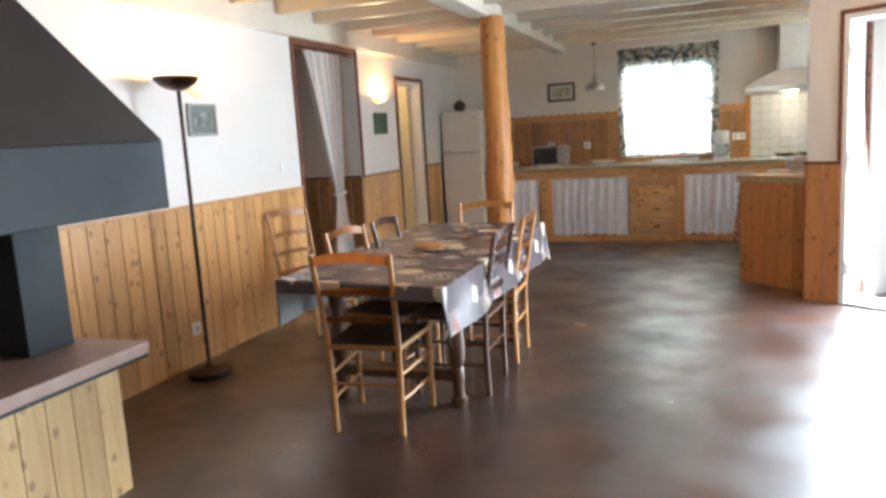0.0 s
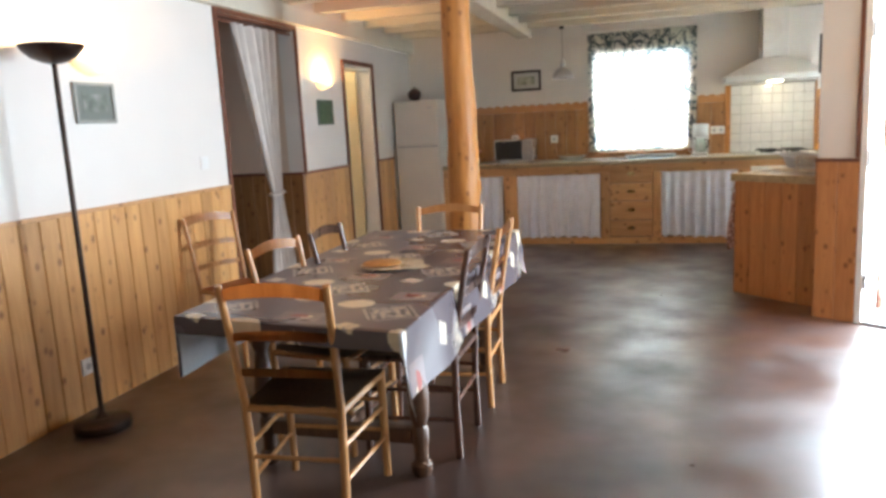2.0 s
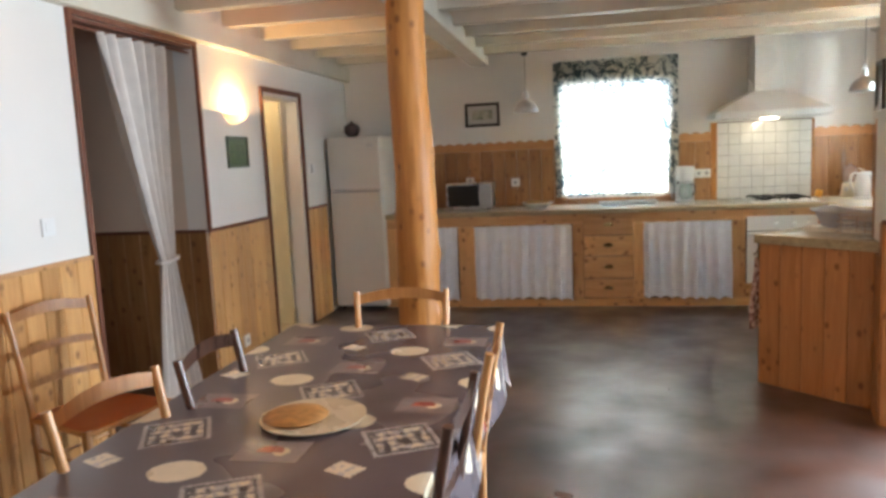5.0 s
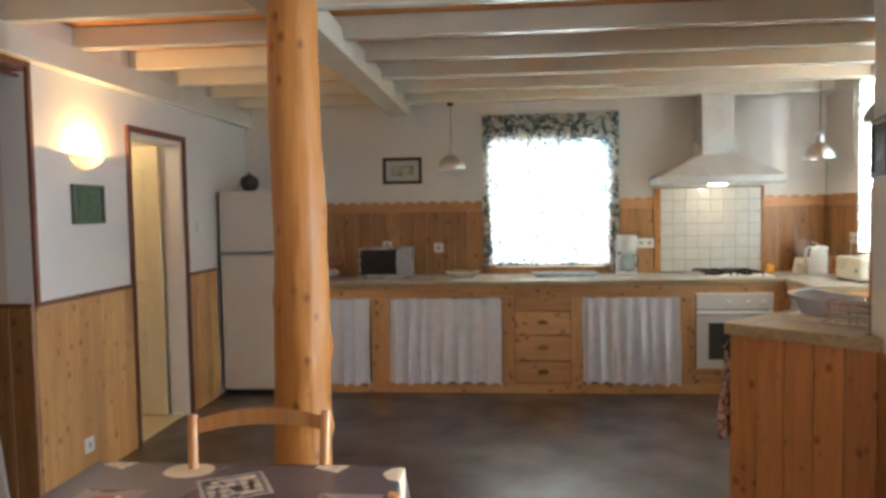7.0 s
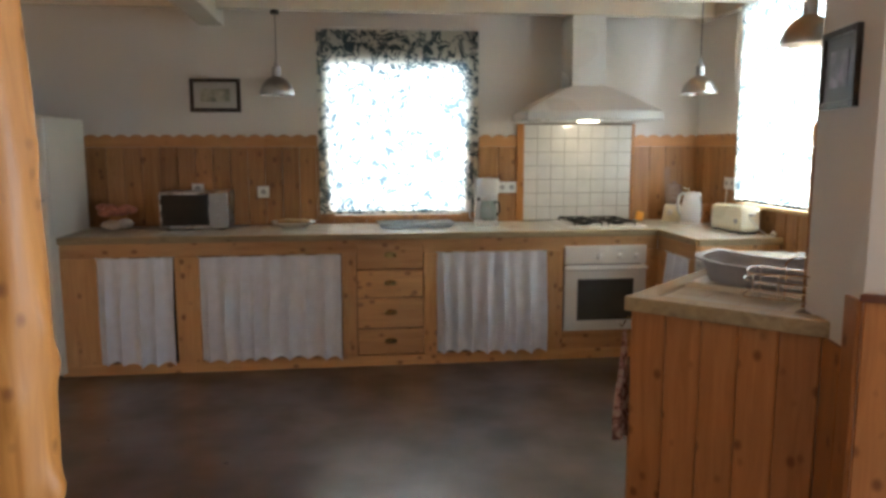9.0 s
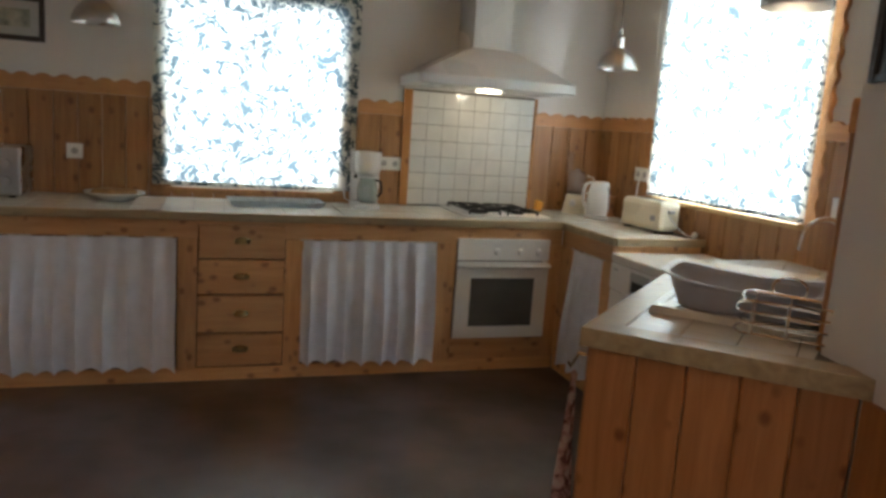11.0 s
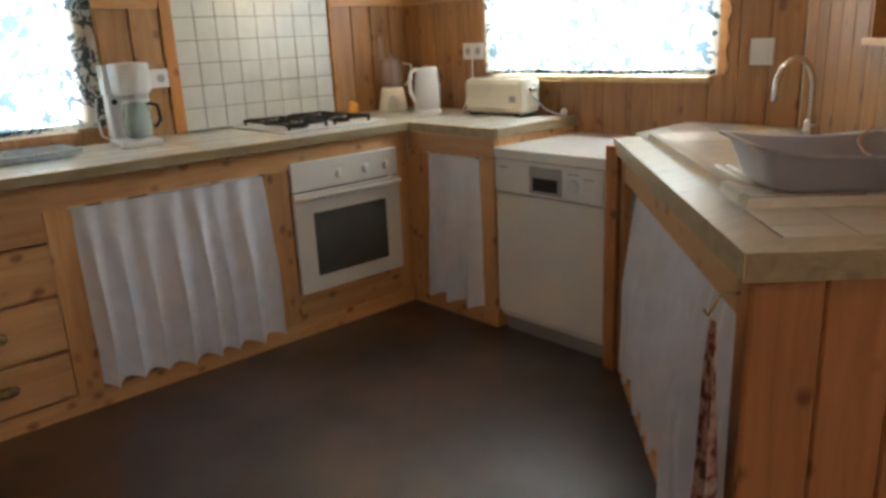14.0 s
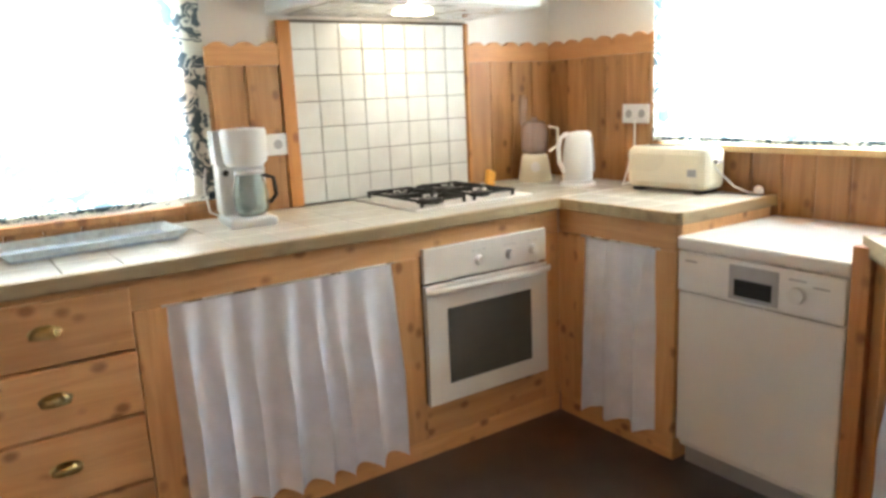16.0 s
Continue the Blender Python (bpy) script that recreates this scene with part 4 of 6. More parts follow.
pot = thing("round_pot", (-2.93, 9.62, 1.696), 0, "dark brown round pot on top of the fridge", "pot")
part("body", plain("dark glazed clay", (0.05, 0.02, 0.016), 0.4, 0, 0.2, 30, 0.1), pot, lambda bm: lathe(bm, [(0.03, 0.0), (0.06, 0.02), (0.08, 0.065), (0.072, 0.11), (0.04, 0.135), (0.03, 0.14), (0.012, 0.145), (0.01, 0.16), (0.002, 0.165)], (0, 0, 0), 28), smooth=True)

# ---- dining table and cloth ----
TX0, TX1, TY0, TY1, TZ = -1.99, -1.06, 3.44, 5.66, 0.755
tb = thing("dining_table", ((TX0 + TX1) / 2, (TY0 + TY1) / 2, 0), 0, "dark oak dining table with turned legs", "table")
hw, hl = (TX1 - TX0) / 2, (TY1 - TY0) / 2
SKEW = 0.13                              # the near end is out of square
part("top", TABLE_DARK, tb, lambda bm: prism(bm, [(-hw + 0.012, -hl + SKEW + 0.012), (hw - 0.012, -hl + 0.012), (hw - 0.012, hl - 0.012), (-hw + 0.012, hl - 0.012)], TZ - 0.035, TZ), 0.004)
boxes("apron", TABLE_DARK, tb, [(-hw + 0.1, -hl + 0.42, TZ - 0.135, -hw + 0.125, hl - 0.42, TZ - 0.036), (hw - 0.125, -hl + 0.42, TZ - 0.135, hw - 0.1, hl - 0.42, TZ - 0.036),
                                (-hw + 0.126, -hl + 0.42, TZ - 0.135, hw - 0.126, -hl + 0.445, TZ - 0.036), (-hw + 0.126, hl - 0.445, TZ - 0.135, hw - 0.126, hl - 0.42, TZ - 0.036)], 0.002)
LEG = [(0.035, 0.0), (0.045, 0.02), (0.045, 0.05), (0.03, 0.065), (0.03, 0.12), (0.036, 0.14), (0.036, 0.20), (0.028, 0.215), (0.042, 0.26), (0.045, 0.34), (0.036, 0.44), (0.026, 0.50), (0.04, 0.53), (0.04, 0.62)]
for sx in (-1, 1):
    for sy in (-1, 1):
        part("leg", TABLE_DARK, tb, lambda bm, sx=sx, sy=sy: lathe(bm, LEG, (sx * (hw - 0.12), sy * (hl - 0.5), 0), 20), smooth=True)
boxes("stretcher", TABLE_DARK, tb, [(-hw + 0.15, -hl + 0.475, 0.14, hw - 0.15, -hl + 0.525, 0.20), (-hw + 0.15, hl - 0.525, 0.14, hw - 0.15, hl - 0.475, 0.20), (-0.025, -hl + 0.525, 0.145, 0.025, hl - 0.525, 0.195)], 0.004)

OIL = [plain("mauve-grey oilcloth", (0.108, 0.088, 0.100), 0.28, 0, 0.05, 9, 0.05), plain("cream oilcloth print", (0.70, 0.60, 0.44), 0.3, 0, 0.05, 30, 0.0),
       plain("pale lettering print", (0.50, 0.45, 0.43), 0.3, 0, 0.2, 60, 0.0), plain("red cup print", (0.33, 0.05, 0.035), 0.3, 0, 0.1, 60, 0.0),
       plain("taupe panel print", (0.24, 0.19, 0.185), 0.3, 0, 0.1, 60, 0.0), plain("dark lettering print", (0.06, 0.05, 0.055), 0.3, 0, 0.1, 60, 0.0),
       plain("white flannel reverse", (0.66, 0.67, 0.68), 0.5, 0, 0.05, 60, 0.1)]


def nearest(du, dv):
    """Offset folded into the cell of the staggered repeat, 0.65 by 0.73 m."""
    p, q = du / 0.65 + dv / 0.73, du / 0.65 - dv / 0.73
    p, q = p - round(p), q - round(q)
    return 0.325 * (p + q), 0.365 * (p - q)


def print_at(x, y):
    """Which printed colour lies at cloth place x, y: cups on panels, stamped squares, ovals."""
    u, v = x - 0.363, y - 0.828
    a, b = nearest(u, v)
    if abs(a) < 0.088 and abs(b) < 0.066:
        if ((a + 0.008) / 0.036) ** 2 + (b / 0.030) ** 2 < 1 and b > -0.012:
            return 3
        if ((a - 0.024) / 0.022) ** 2 + ((b + 0.004) / 0.026) ** 2 < 1:
            return 1
        return 4
    a, b = nearest(u + 0.01, v + 0.262)
    a, b = 0.883 * a + 0.469 * b, -0.469 * a + 0.883 * b
    r = max(abs(a), abs(b))
    if r < 0.092:
        if r > 0.081:
            return 2
        if r > 0.072:
            return 5
        n = noise.noise((a * 55 + 3, b * 24, 4.0))
        if abs((b / 0.036) % 1 - 0.5) < 0.36 and n > -0.22:
            return 1 if n > 0.12 else 2
        return 5 if n < 0 else 4
    a, b = nearest(u + 0.19, v + 0.143)
    if (a / 0.074) ** 2 + (b / 0.062) ** 2 < 1:
        return 1
    a, b = nearest(u - 0.225, v + 0.095)
    a, b = 0.9 * a - 0.43 * b, 0.43 * a + 0.9 * b
    if abs(a) < 0.042 and abs(b) < 0.032:
        return 1 if noise.noise((a * 60, b * 60, 9)) > -0.25 else 2
    return 0


cl = thing("tablecloth", ((TX0 + TX1) / 2, (TY0 + TY1) / 2, TZ), 0, "mauve-grey printed oilcloth with cream ovals and lettering, draped over the table", "tablecloth")
OVX, OVY = 0.25, 0.075


def cloth_mesh(bm):
    nu, nv = 216, 376
    def fn(u, v):
        x, y = (u - 0.5) * 2 * (hw + OVX), (v - 0.5) * 2 * (hl + OVY)
        dx, dy = max(0, abs(x) - hw), max(0, abs(y) - hl)
        if x < -hw and y < 0:
            dy *= 0.25
        sx, sy = (1 if x > 0 else -1), (1 if y > 0 else -1)
        fall = math.hypot(dx, dy)
        bx, by = min(abs(x), hw) * sx, min(abs(y), hl) * sy
        if by < 0:
            by += SKEW * (hw - bx) / (2 * hw) * (by / hl) ** 4
        if fall == 0:
            return (bx, by, 0.003 + 0.0015 * noise.noise((x * 4, y * 4, 0)))
        round_off = min(fall, 0.012)
        wave = 0.016 * math.sin(y * 8.5 + 1.0) * min(1, dx / 0.15) + 0.012 * math.sin(x * 9 + 0.5) * min(1, dy / 0.12)
        corner = min(dx, dy)
        out = 0.012 + (0.09 if x > hw else 0.02) * fall + (wave if x > -hw else 0.4 * wave)
        flap = 0.30
        px = bx + sx * (out * (dx / fall) + (0.25 * corner if x > 0 else 0.0))
        py = by + sy * (out * (dy / fall) + flap * corner)
        return (px, py, 0.003 - (fall - round_off * 0.4) * (1 + 0.5 * corner / max(fall, 1e-6)))
    sheet(bm, nu, nv, fn)
    bm.faces.ensure_lookup_table()
    i = 0
    for a in range(nu):
        for b in range(nv):
            x, y = ((a + 0.5) / nu - 0.5) * 2 * (hw + OVX), ((b + 0.5) / nv - 0.5) * 2 * (hl + OVY)
            reverse = x > hw and y < -hl + 0.012
            bm.faces[i].material_index = 6 if reverse else print_at(x, y)
            i += 1


part("cloth", OIL, cl, cloth_mesh, smooth=True)


def lining_mesh(bm):
    def fn(u, v):
        y = -hl + SKEW + u * (2 * hl - SKEW)
        fall = 0.012 + v * (OVX - 0.016)
        return (-hw - 0.007 - 0.02 * fall - 0.4 * 0.016 * math.sin(y * 8.5 + 1.0) * min(1, fall / 0.15), y, 0.003 - fall)
    sheet(bm, 60, 8, fn)


part("lining", OIL[6], cl, lining_mesh, smooth=True, label="white flannel reverse of the cloth")
bd = thing("bread_plate", (-1.49, 4.50, TZ + 0.005), 20, "round wooden bread board with a flat loaf", "plate")
part("dish", plain("cream plate glaze", (0.62, 0.53, 0.38), 0.3), bd, lambda bm: lathe(bm, [(0.09, 0.0), (0.15, 0.006), (0.152, 0.01), (0.09, 0.006), (0.002, 0.005)], (0.03, 0, 0), 32), smooth=True)
part("loaf", plain("golden crust", (0.55, 0.27, 0.08), 0.6, 0, 0.2, 40, 0.3), bd, lambda bm: lathe(bm, [(0.085, 0.008), (0.094, 0.014), (0.085, 0.022), (0.05, 0.027), (0.002, 0.028)], (-0.02, 0, 0), 28), smooth=True)

# ---- ladder-back chairs ----


def chair(wood_mat, seat_mat, label, at, turn, group="chairs round the table"):
    c = thing("dining_chair", at, turn, label, "chair", group)
    for s in (-1, 1):
        part("leg", wood_mat, c, lambda bm, s=s: tube(bm, [(s * 0.175, -0.20, 0.0), (s * 0.178, -0.195, 0.24), (s * 0.183, -0.20, 0.46), (s * 0.19, -0.235, 0.68), (s * 0.198, -0.28, 0.91)], 0.0165, 10, 0.014), smooth=True)
        part("leg", wood_mat, c, lambda bm, s=s: tube(bm, [(s * 0.205, 0.20, 0.0), (s * 0.205, 0.195, 0.25), (s * 0.205, 0.19, 0.455)], 0.0155, 10, 0.018), smooth=True)
        for z in (0.17, 0.30):
            part("stretcher", wood_mat, c, lambda bm, s=s, z=z: tube(bm, [(s * 0.176, -0.195, z), (s * 0.205, 0.195, z)], 0.009, 8), smooth=True)
    for z in (0.20, 0.33):
        part("stretcher", wood_mat, c, lambda bm, z=z: tube(bm, [(-0.205, 0.195, z), (0.205, 0.195, z)], 0.009, 8), smooth=True)
    part("stretcher", wood_mat, c, lambda bm: tube(bm, [(-0.178, -0.197, 0.25), (0.178, -0.197, 0.25)], 0.009, 8), smooth=True)
    def seat(bm):
        sheet(bm, 12, 12, lambda u, v: ((u - 0.5) * (0.37 + 0.07 * v), -0.205 + 0.41 * v, 0.455 + 0.014 * math.sin(math.pi * u) * math.sin(math.pi * v)))
        bmesh.ops.solidify(bm, geom=bm.faces[:], thickness=0.03)
    part("seat", seat_mat, c, seat, smooth=True)
    part("seat_rail", wood_mat, c, lambda bm: [tube(bm, [(-0.183, -0.20, 0.437), (0.183, -0.20, 0.437)], 0.014, 8), tube(bm, [(-0.205, 0.195, 0.437), (0.205, 0.195, 0.437)], 0.014, 8),
                                               tube(bm, [(-0.183, -0.20, 0.437), (-0.205, 0.195, 0.437)], 0.014, 8), tube(bm, [(0.183, -0.20, 0.437), (0.205, 0.195, 0.437)], 0.014, 8)], smooth=True)
    for z, h, rise in ((0.565, 0.032, 0.006), (0.70, 0.035, 0.012), (0.85, 0.05, 0.022)):
        def slat(bm, z=z, h=h, rise=rise):
            yb = -0.20 - 0.085 * max(0, (z - 0.46) / 0.45)
            w = 0.183 + 0.015 * (z - 0.46) / 0.45
            def fn(u, v):
                a = (u - 0.5) * 2
                return (a * w, yb - 0.018 * (1 - a * a), z + rise * (1 - a * a) + h * v * (1 - 0.15 * a * a))
            sheet(bm, 14, 3, fn)
            bmesh.ops.solidify(bm, geom=bm.faces[:], thickness=0.012)
        part("slat", wood_mat, c, slat, smooth=True)
    return c


LBL = "honey-coloured beech ladder-back chair with a brown rush seat"
c1 = chair(CHAIR_LIGHT, RUSH, LBL, (-1.515, 3.70, 0), 3)
copy_thing(c1, pose(-1.255, 4.86, 0, 0, 0, 92))
copy_thing(c1, pose(-1.70, 4.28, 0, 0, 0, -97))
copy_thing(c1, pose(-1.45, 5.40, 0, 0, 0, 188))
c2 = chair(CHAIR_DARK, RUSH, "dark walnut ladder-back chair with a brown rush seat", (-1.265, 4.29, 0), 90)
copy_thing(c2, pose(-1.64, 4.775, 0, 0, 0, -88))
chair(CHAIR_LIGHT, ORANGE_SEAT, "honey-coloured chair with an orange seat against the boarded wall", (-2.80, 5.36, 0), -108, "spare chairs")

# ---- curtain of the passage ----
pc = thing("door_curtain", (LX - 0.03, 0, 0), 0, "off-white voile curtain tied back in the passage", "curtain")


def door_curtain(bm):
    def fn(u, v):
        z = 2.22 * (1 - v) + 0.03 * v
        zt = 0.93
        if z > zt:
            k = (z - zt) / (2.22 - zt)
            k = k ** 0.85
            y0, y1 = 6.575 + (6.17 - 6.575) * k, 6.725 + (6.84 - 6.725) * k
        else:
            k = (zt - z) / zt
            y0, y1 = 6.575 - 0.12 * k, 6.725 + 0.22 * k
        sq = 0.018 + 0.022 * abs(z - zt) / 1.2
        ph = 6 * 2 * math.pi * (u + 0.10 * noise.noise((u * 3, v * 1.5, 3)))
        return (sq * math.sin(ph) + 0.01 * noise.noise((u * 8, v * 3, 8)), y0 + (y1 - y0) * u, z)
    sheet(bm, 130, 70, fn)


part("fabric", VOILE, pc, door_curtain, smooth=True)
part("tie", VOILE, pc, lambda bm: tube(bm, [(0.045 * math.cos(a), 6.65 + 0.09 * math.sin(a), 0.93 + 0.01 * math.sin(a)) for a in [2 * math.pi * k / 24 for k in range(25)]], 0.012, 8), smooth=True)
part("rod", TRIM_RED, pc, lambda bm: tube(bm, [(0, DA0 - 0.0, 2.225), (0, DA1, 2.225)], 0.009, 10), smooth=True)

# ---- pictures ----


def picture(at, turn, w, h, border, frame_mat, mat_mat, art, label):
    p = thing("framed_picture", at, turn, label, "picture", "framed pictures")
    boxes("surround", frame_mat, p, [(0, -0.02, 0, border, 0, h), (w - border, -0.02, 0, w, 0, h), (border, -0.02, 0, w - border, 0, border), (border, -0.02, h - border, w - border, 0, h)], 0.003)
    boxes("mount", mat_mat, p, [(border, -0.010, border, w - border, -0.002, h - border)])
    i = border + 0.18 * min(w, h)
    boxes("print", art, p, [(i, -0.0125, i, w - i, -0.0105, h - i)])
    return p


def art(name, low, mid, high):
    m = Nodes(name, 0.4)
    vec = m.coords((1, 1, 1), 3.0)
    m.color(m.ramp(m.noise(vec, 14, 5), (0.3, low), (0.5, mid), (0.7, high)))
    return m.mat


PALE_MOUNT = plain("pale picture mount", (0.55, 0.55, 0.52), 0.5)
BLACK_MOUNT = plain("black picture mount", (0.03, 0.025, 0.03), 0.4)
DARK_FRAME = plain("dark picture moulding", (0.035, 0.022, 0.016), 0.35, 0, 0.1, 30)
GREY_FRAME = plain("pale grey picture moulding", (0.30, 0.31, 0.28), 0.4)
GREEN_FRAME = plain("dark green picture moulding", (0.10, 0.13, 0.10), 0.45)
picture((LX + 0.002, 4.505, 1.515), 90, 0.30, 0.215, 0.02, GREY_FRAME, plain("grey print ground", (0.15, 0.17, 0.155), 0.5), art("grey-green animal study", (0.06, 0.075, 0.065), (0.14, 0.16, 0.14), (0.28, 0.30, 0.27)), "small grey-green print in a pale frame on the wall")
picture((LX + 0.002, 7.455, 1.465), 90, 0.315, 0.225, 0.018, GREEN_FRAME, plain("green print ground", (0.05, 0.10, 0.045), 0.4), art("green field print", (0.02, 0.05, 0.02), (0.04, 0.09, 0.035), (0.09, 0.14, 0.06)), "small dark green print in a thin frame on the wall")
picture((-1.888, BY - 0.001, 1.755), 0, 0.358, 0.24, 0.028, DARK_FRAME, PALE_MOUNT, art("pale landscape print", (0.20, 0.22, 0.18), (0.42, 0.42, 0.33), (0.6, 0.6, 0.52)), "small landscape in a dark wooden frame on the kitchen wall")
fb = math.degrees(math.atan2(7.02 - 6.59, 0.885 - 0.785))
pp = picture((0.876, 6.98, 1.62), fb + 180, 0.27, 0.25, 0.022, DARK_FRAME, BLACK_MOUNT, art("dark flower print", (0.02, 0.02, 0.03), (0.10, 0.07, 0.10), (0.30, 0.24, 0.28)), "dark flower picture in a dark frame on the angled wall")

# ---- sockets and switches ----


def wall_plate_thing(name, at, turn, w, h, label, kindof, holes):
    s = thing(name, at, turn, label, kindof)
    boxes("cover", WHITE_PLASTIC, s, [(-w / 2, -0.012, -h / 2, w / 2, 0, h / 2)], 0.003)
    for x in holes:
        part("well", GREY_PLASTIC, s, lambda bm, x=x: lathe(bm, [(0.019, 0.0), (0.019, 0.0006), (0.001, 0.0006)], (0, 0, 0), 18, pose(x, -0.0118, 0, 90, 0, 0)))
    if not holes:
        boxes("rocker", WHITE_PLASTIC, s, [(-w * 0.3, -0.016, -h * 0.3, w * 0.3, -0.0125, h * 0.3)], 0.001)


SX = LX + 0.016
wall_plate_thing("wall_socket", (SX, 4.34, 0.245), 90, 0.085, 0.085, "white wall socket in the boarding", "socket", [0])
wall_plate_thing("wall_socket", (SX, 7.50, 0.20), 90, 0.085, 0.085, "white wall socket in the boarding", "socket", [0])
wall_plate_thing("wall_socket", (-4.09, DA1 - 0.016, 0.20), 0, 0.085, 0.085, "white wall socket in the passage", "socket", [0])
wall_plate_thing("light_switch", (LX, 5.62, 1.24), 90, 0.085, 0.085, "white light switch on the plaster", "switch", [])
wall_plate_thing("light_switch", (LX, 9.12, 1.42), 90, 0.085, 0.085, "white light switch beside the inner door", "switch", [])
SY = BY - 0.016
wall_plate_thing("wall_socket", (-1.388, SY, 1.17), 0, 0.085, 0.085, "white wall socket above the worktop", "socket", [0])
wall_plate_thing("wall_socket", (-1.86, SY, 1.20), 0, 0.085, 0.07, "white wall socket behind the microwave", "socket", [0])
wall_plate_thing("wall_socket", (0.455, SY, 1.19), 0, 0.15, 0.085, "white double wall socket beside the coffee maker", "socket", [-0.037, 0.037])
RS = RX - 0.016
wall_plate_thing("wall_socket", (RS, 9.63, 1.235), -90, 0.15, 0.085, "white double wall socket above the toaster", "socket", [-0.037, 0.037])
wall_plate_thing("light_switch", (RS, 8.06, 1.205), -90, 0.09, 0.10, "white light switch beside the side window", "switch", [])

# ---- things on the worktop ----
mw = thing("microwave_oven", (-2.06, 9.88, CT), 0, "silver microwave oven with a dark glass door", "microwave")
boxes("body", STEEL, mw, [(0, 0.012, 0.012, 0.46, 0.31, 0.265)], 0.006)
boxes("door", plain("black microwave glass", (0.018, 0.018, 0.02), 0.12, 0, 0.1, 4, 0.0), mw, [(0.012, 0.0, 0.03, 0.33, 0.0115, 0.25)], 0.003)
boxes("control_panel", GREY_PLASTIC, mw, [(0.335, 0.0, 0.02, 0.455, 0.0115, 0.258)], 0.002)
boxes("door_edge", STEEL, mw, [(0.0, -0.003, 0.018, 0.0115, 0.0115, 0.26), (0.012, -0.003, 0.0125, 0.33, 0.0115, 0.0295), (0.012, -0.003, 0.2505, 0.33, 0.0115, 0.262)], 0.001)
for z in (0.09, 0.18):
    part("knob", GREY_PLASTIC, mw, lambda bm, z=z: lathe(bm, [(0.026, 0), (0.022, 0.02), (0.001, 0.021)], (0, 0, 0), 20, pose(0.395, 0.0, z, 90, 0, 0)), smooth=True)
boxes("foot", BLACK, mw, [(0.03, 0.03, 0, 0.06, 0.06, 0.012), (0.40, 0.03, 0, 0.43, 0.06, 0.012), (0.03, 0.26, 0, 0.06, 0.29, 0.012), (0.40, 0.26, 0, 0.43, 0.29, 0.012)])

orn = thing("flower_ornament", (-2.38, 9.98, CT), 0, "pink flower ornament on a white shell base", "ornament")
rnd = random.Random(5)


def blobs(items):
    def build(bm):
        for x, y, z, r, sx, sz in items:
            bmesh.ops.create_icosphere(bm, subdivisions=2, radius=r, matrix=Matrix.Translation((x, y, z)) @ Matrix.Diagonal((sx, 1, sz, 1)))
    return build


part("base", plain("white shell glaze", (0.62, 0.56, 0.50), 0.4, 0, 0.1, 30, 0.1), orn, blobs([(-0.03, 0, 0.035, 0.05, 1.5, 0.7), (0.06, 0, 0.045, 0.045, 1.3, 0.8)]), smooth=True)
part("flower", plain("coral pink petals", (0.52, 0.20, 0.13), 0.6, 0, 0.2, 30, 0.2), orn, blobs([(0.075 * math.cos(a) * (1 + 0.3 * (k % 2)), 0.04 * math.sin(a), 0.14 + 0.02 * math.sin(3 * a), 0.036, 1.4, 0.8) for k, a in enumerate([0.9 * i for i in range(8)])]), smooth=True)

fd = thing("fruit_dish", (-1.15, 9.93, CT), 0, "wide white dish with bread on the worktop", "dish")
part("dish", ENAMEL, fd, lambda bm: lathe(bm, [(0.07, 0.0), (0.08, 0.004), (0.16, 0.045), (0.158, 0.05), (0.08, 0.012), (0.002, 0.01)], (0, 0, 0), 32), smooth=True)
part("bread", plain("pale crust", (0.50, 0.30, 0.14), 0.7, 0, 0.2, 40, 0.2), fd, blobs([(-0.03, 0, 0.045, 0.06, 1.6, 0.45), (0.06, 0.02, 0.045, 0.045, 1.3, 0.5)]), smooth=True)

ty = thing("serving_tray", (-0.28, 9.93, CT), 4, "white serving tray with a pale blue rim", "tray")
TRAYB = plain("pale blue tray print", (0.42, 0.50, 0.62), 0.35, 0, 0.2, 20, 0.0)
boxes("base", TRAYB, ty, [(-0.25, -0.10, 0.001, 0.25, 0.10, 0.008)], 0.002)


def tray_rim(bm):
    o, i = [(-0.25, -0.10), (0.25, -0.10), (0.25, 0.10), (-0.25, 0.10)], [(-0.275, -0.125), (0.275, -0.125), (0.275, 0.125), (-0.275, 0.125)]
    a = [bm.verts.new((x, y, 0.008)) for x, y in o]
    b = [bm.verts.new((x, y, 0.034)) for x, y in i]
    for k in range(4):
        bm.faces.new((a[k], a[(k + 1) % 4], b[(k + 1) % 4], b[k]))
    bmesh.ops.solidify(bm, geom=bm.faces[:], thickness=0.004)


part("rim", plain("white floral tray rim", (0.70, 0.74, 0.74), 0.35, 0, 0.15, 50, 0.0), ty, tray_rim)

cm = thing("coffee_maker", (0.255, 9.97, CT), -6, "white filter coffee maker with a glass jug", "coffee maker")
boxes("base", WHITE_PLASTIC, cm, [(-0.085, -0.12, 0, 0.085, 0.10, 0.035)], 0.012)
boxes("tower", WHITE_PLASTIC, cm, [(-0.085, 0.0, 0.036, 0.085, 0.10, 0.22)], 0.012)


def cm_top(bm):
    lathe(bm, [(0.065, 0.215), (0.078, 0.23), (0.082, 0.335), (0.076, 0.345), (0.002, 0.35)], (0.01, -0.02, 0), 28)
    box(bm, -0.09, 0.0, 0.2205, -0.03, 0.10, 0.34)


